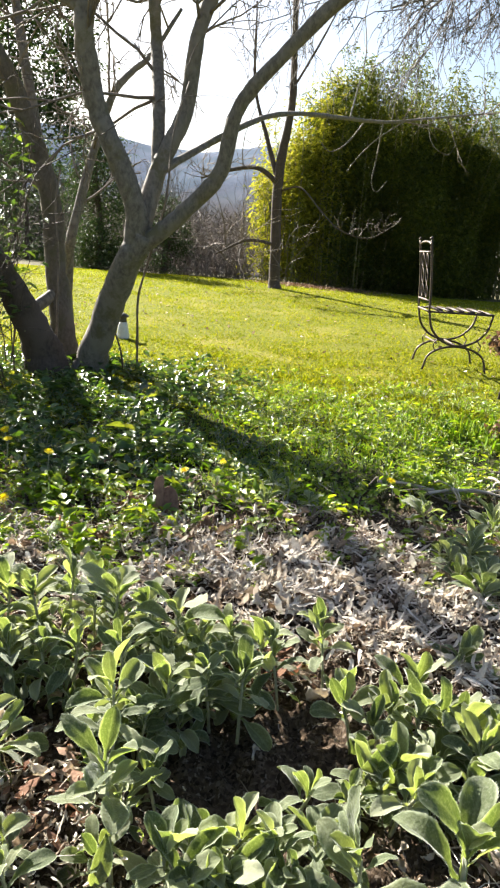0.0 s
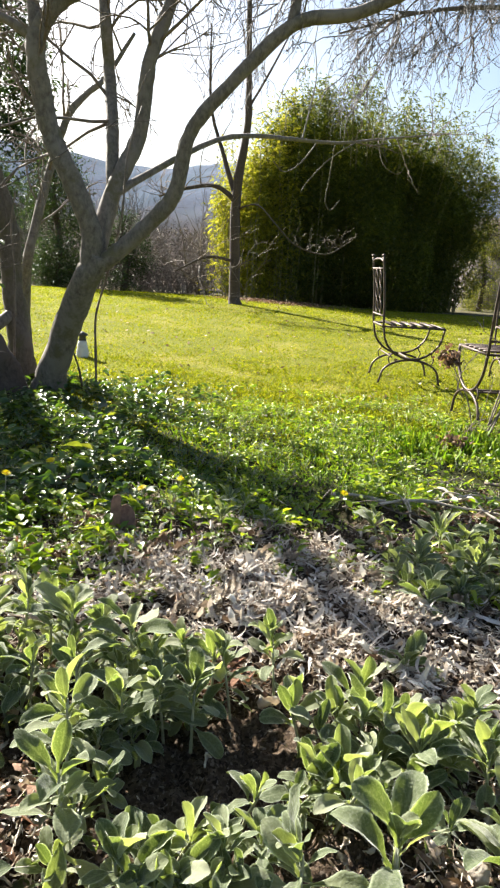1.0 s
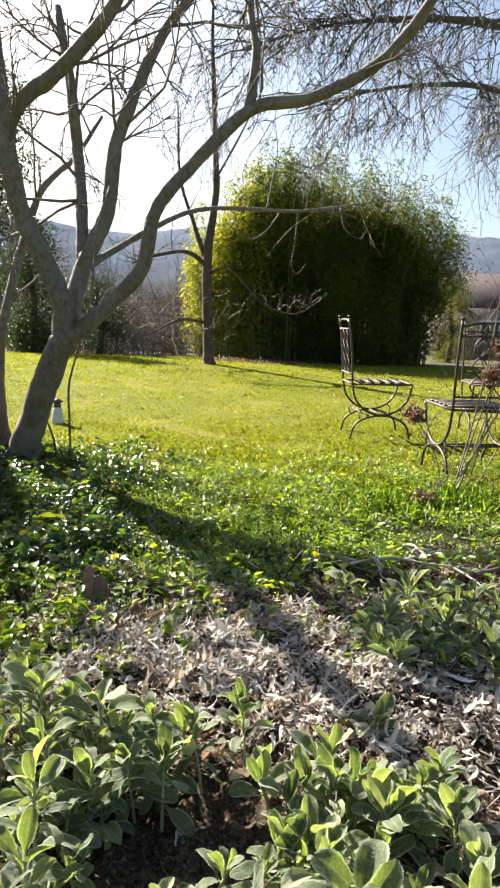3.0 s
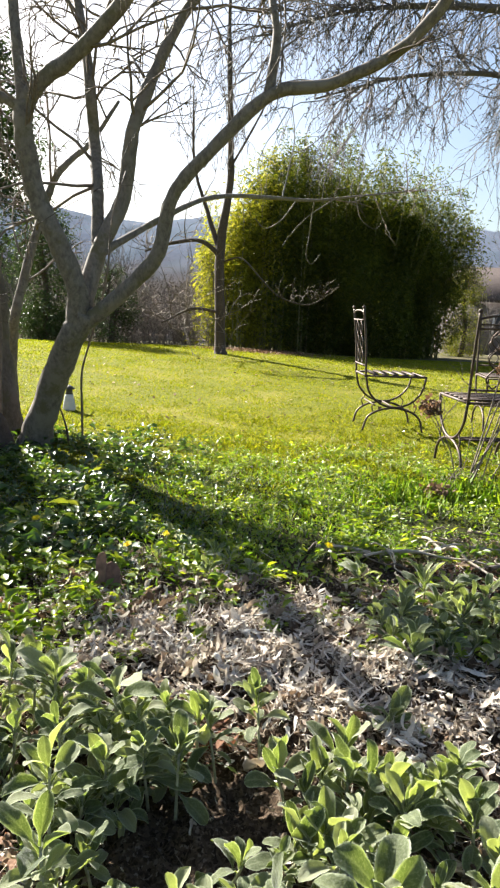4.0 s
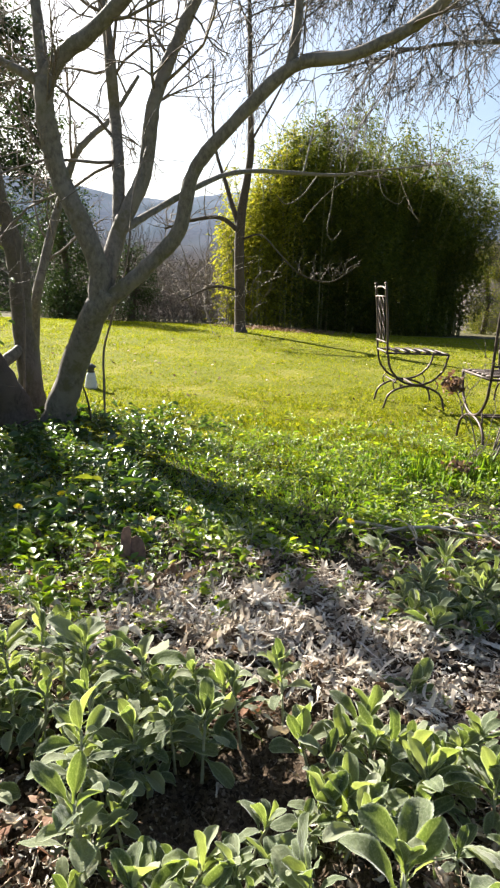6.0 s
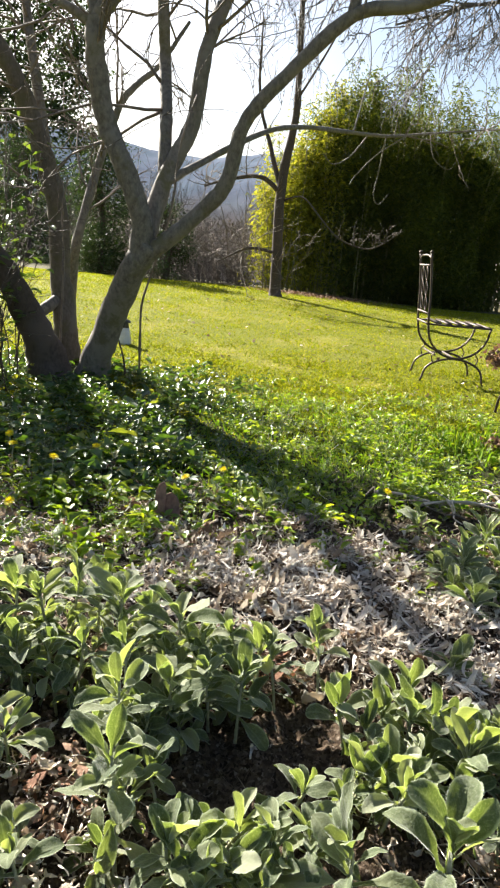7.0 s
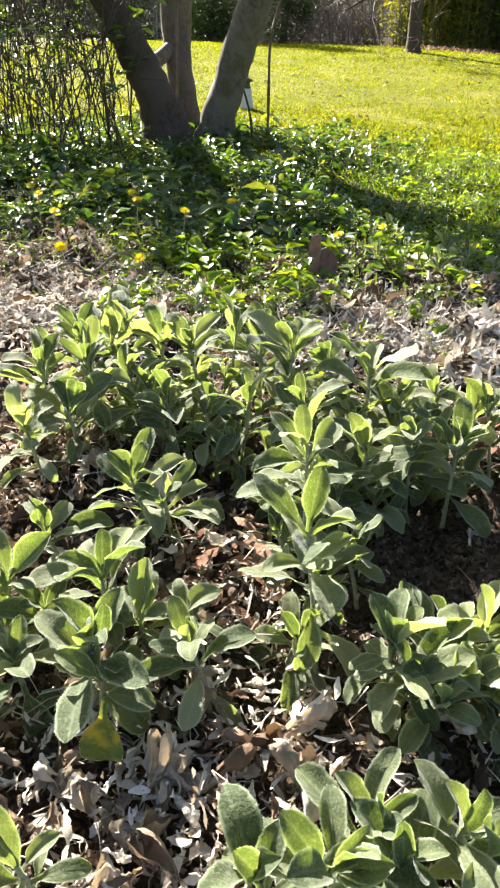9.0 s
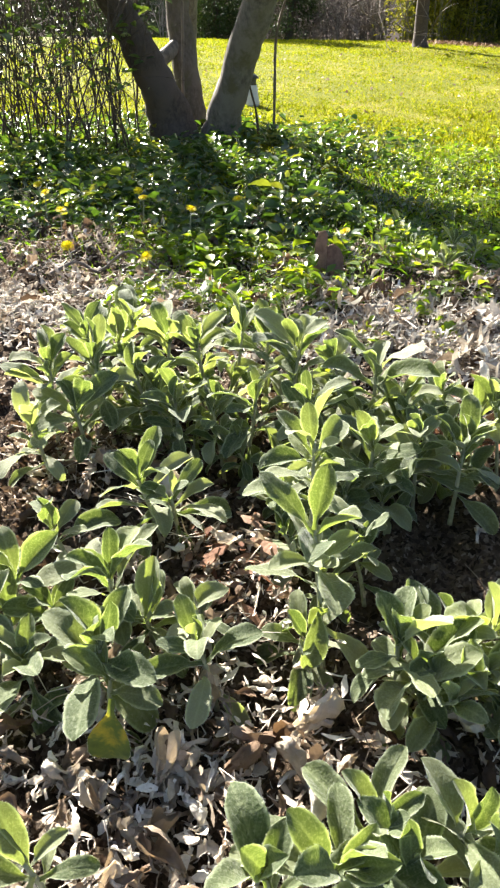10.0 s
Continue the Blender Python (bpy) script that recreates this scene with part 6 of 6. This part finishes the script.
for spots, pl, pp, up in ((PATCH, 0.086, 5, 8.0), (MIDDLE, 0.080, 4, 5.0), (EDGE, 0.082, 4, 10.0), (FRONT, 0.077, 4, 4.0), (PATHSIDE, 0.088, 4, 26.0), (SHADY, 0.088, 4, 14.0)):
    for px, py, ph in spots:
        felt_plant(px, py, ph + (0.015 if spots is PATCH else 0.0), pl * (1.22 if ph > 0.155 else 1.0) * (0.85 + 0.3 * sow.random()), pp + sow.randint(-1, 1), sow.randint(0, 99999), (spread(0.06), spread(0.06)), rise=up)
# single plants that stand out: two tall leafy stalks, a slim sprout, a broad-leaved rosette by the path
felt_plant(-0.215, 0.93, 0.15, 0.084, 6, 11, (-0.03, 0.08), "tall leaning stalk of grey-green felted leaf pairs")
felt_plant(-0.235, 1.06, 0.19, 0.080, 7, 12, (-0.01, 0.05), "tall upright stalk of grey-green felted leaf pairs")
felt_plant(0.125, 1.42, 0.12, 0.066, 6, 13, (-0.01, 0.08), "slim upright felted sprout in the bleached leaves", 20.0)
felt_plant(0.27, 0.80, 0.18, 0.14, 4, 14, (0.0, 0.02), "broad-leaved felted rosette beside the path", 20.0)
felt_plant(0.15, 0.83, 0.12, 0.095, 3, 15, (0.0, 0.02), "broad-leaved felted rosette beside the path", 10.0)
for px, py, ph in ((-0.20, 0.97, 0.05), (-0.17, 1.01, 0.07), (-0.26, 1.00, 0.08), (-0.21, 0.87, 0.04), (-0.28, 1.09, 0.08), (-0.19, 1.10, 0.09)):
    felt_plant(px, py, ph, 0.07, 3, sow.randint(0, 99999), (spread(0.05), spread(0.05)), "low felted rosette at the foot of a taller stalk", 10.0)
for px, py, ph in ((-0.12, 2.42, 0.05), (0.0, 2.45, 0.05), (0.06, 2.37, 0.06), (-0.20, 2.38, 0.04), (0.13, 2.32, 0.05), (-0.02, 2.30, 0.04)):
    felt_plant(px, py, ph, 0.062, 3, sow.randint(0, 99999), (spread(0.04), spread(0.04)), "small pale felted rosette among the weeds", 5.0)
waning = new("leaf", WANING)
waning.parent = felt_plant(-0.40, 0.745, 0.07, 0.075, 2, 16, (0.0, 0.02), "felted rosette with one drooping yellow leaf")
waning.matrix_basis = Matrix.Translation((0.03, -0.035, 0.118)) @ pose(0, 0, 0, -62, 0, 186) @ Matrix.Diagonal((0.105, 0.07, 0.05, 1))
tagged(waning, "yellow withering leaf with brown spots")
for (zx, zy, rx, ry), count in (((-0.38, 1.34, 0.32, 0.14), 34), ((-0.02, 0.84, 0.09, 0.05), 5), ((-0.18, 1.17, 0.12, 0.07), 10), ((0.32, 1.06, 0.20, 0.15), 18), ((0.76, 1.92, 0.27, 0.17), 30)):
    for k in range(count):
        a, r = 6.283 * sow.random(), math.sqrt(sow.random())
        felt_plant(zx + rx * r * math.cos(a), zy + ry * r * math.sin(a), 0.03 + 0.05 * sow.random(), 0.045 + 0.03 * sow.random(), 3, sow.randint(0, 99999), (spread(0.06), spread(0.06)), "small low grey-green felted lamb's ear shoot")

# ---- dandelions ----


def dandelion(x, y, h, r, seed):
    rng = random.Random(seed)
    g = gz(x, y) - 0.004
    fl = empty("dandelion", x, y, g)
    lean = (0.03 * (rng.random() - 0.5), 0.03 * (rng.random() - 0.5))
    s = spline([(0, 0, 0), (lean[0] * 0.4, lean[1] * 0.4, h * 0.5), (lean[0], lean[1], h)], 4)
    tube("stem", s, np.full(len(s), 0.002), M_STEM, fl, 5)
    tip = Euler((radians(10 + 30 * rng.random()), radians(50 * (rng.random() - 0.5)), 0)).to_matrix()
    vs, fs = [], []
    for ring, (rr, up, n) in enumerate(((1.0, 0.12, 20), (0.75, 0.4, 16), (0.45, 0.75, 12))):
        for i in range(n):
            a = 2 * math.pi * (i + 0.5 * ring) / n + 0.15 * rng.random()
            d = tip @ Vector((math.cos(a), math.sin(a), up)).normalized()
            q = tip @ Vector((-math.sin(a), math.cos(a), 0)) * r * 0.09
            b, t = Vector((lean[0], lean[1], h)), Vector((lean[0], lean[1], h)) + d * r * rr
            m0 = len(vs)
            vs += [b - q * 0.4, b + q * 0.4, t + q, t + d * r * 0.06, t - q]
            fs.append((m0, m0 + 1, m0 + 2, m0 + 3, m0 + 4))
    mesh_object("flower", vs, fs, M_YELLOW, False, fl)
    return tagged(fl, "yellow dandelion flower open in the sun among the weeds", "flower", "dandelions")


for k, (px, py, ph) in enumerate(((-1.04, 2.05, 0.10), (-1.0, 2.5, 0.12), (-0.80, 2.36, 0.14), (-0.80, 2.03, 0.09), (-1.35, 2.5, 0.12), (-0.71, 2.62, 0.11), (-1.23, 2.36, 0.10), (0.45, 2.52, 0.07), (-1.08, 2.7, 0.1), (-0.33, 2.5, 0.06), (-1.5, 2.75, 0.1), (-0.2, 2.65, 0.06))):
    dandelion(px, py, ph, 0.017, 700 + k)
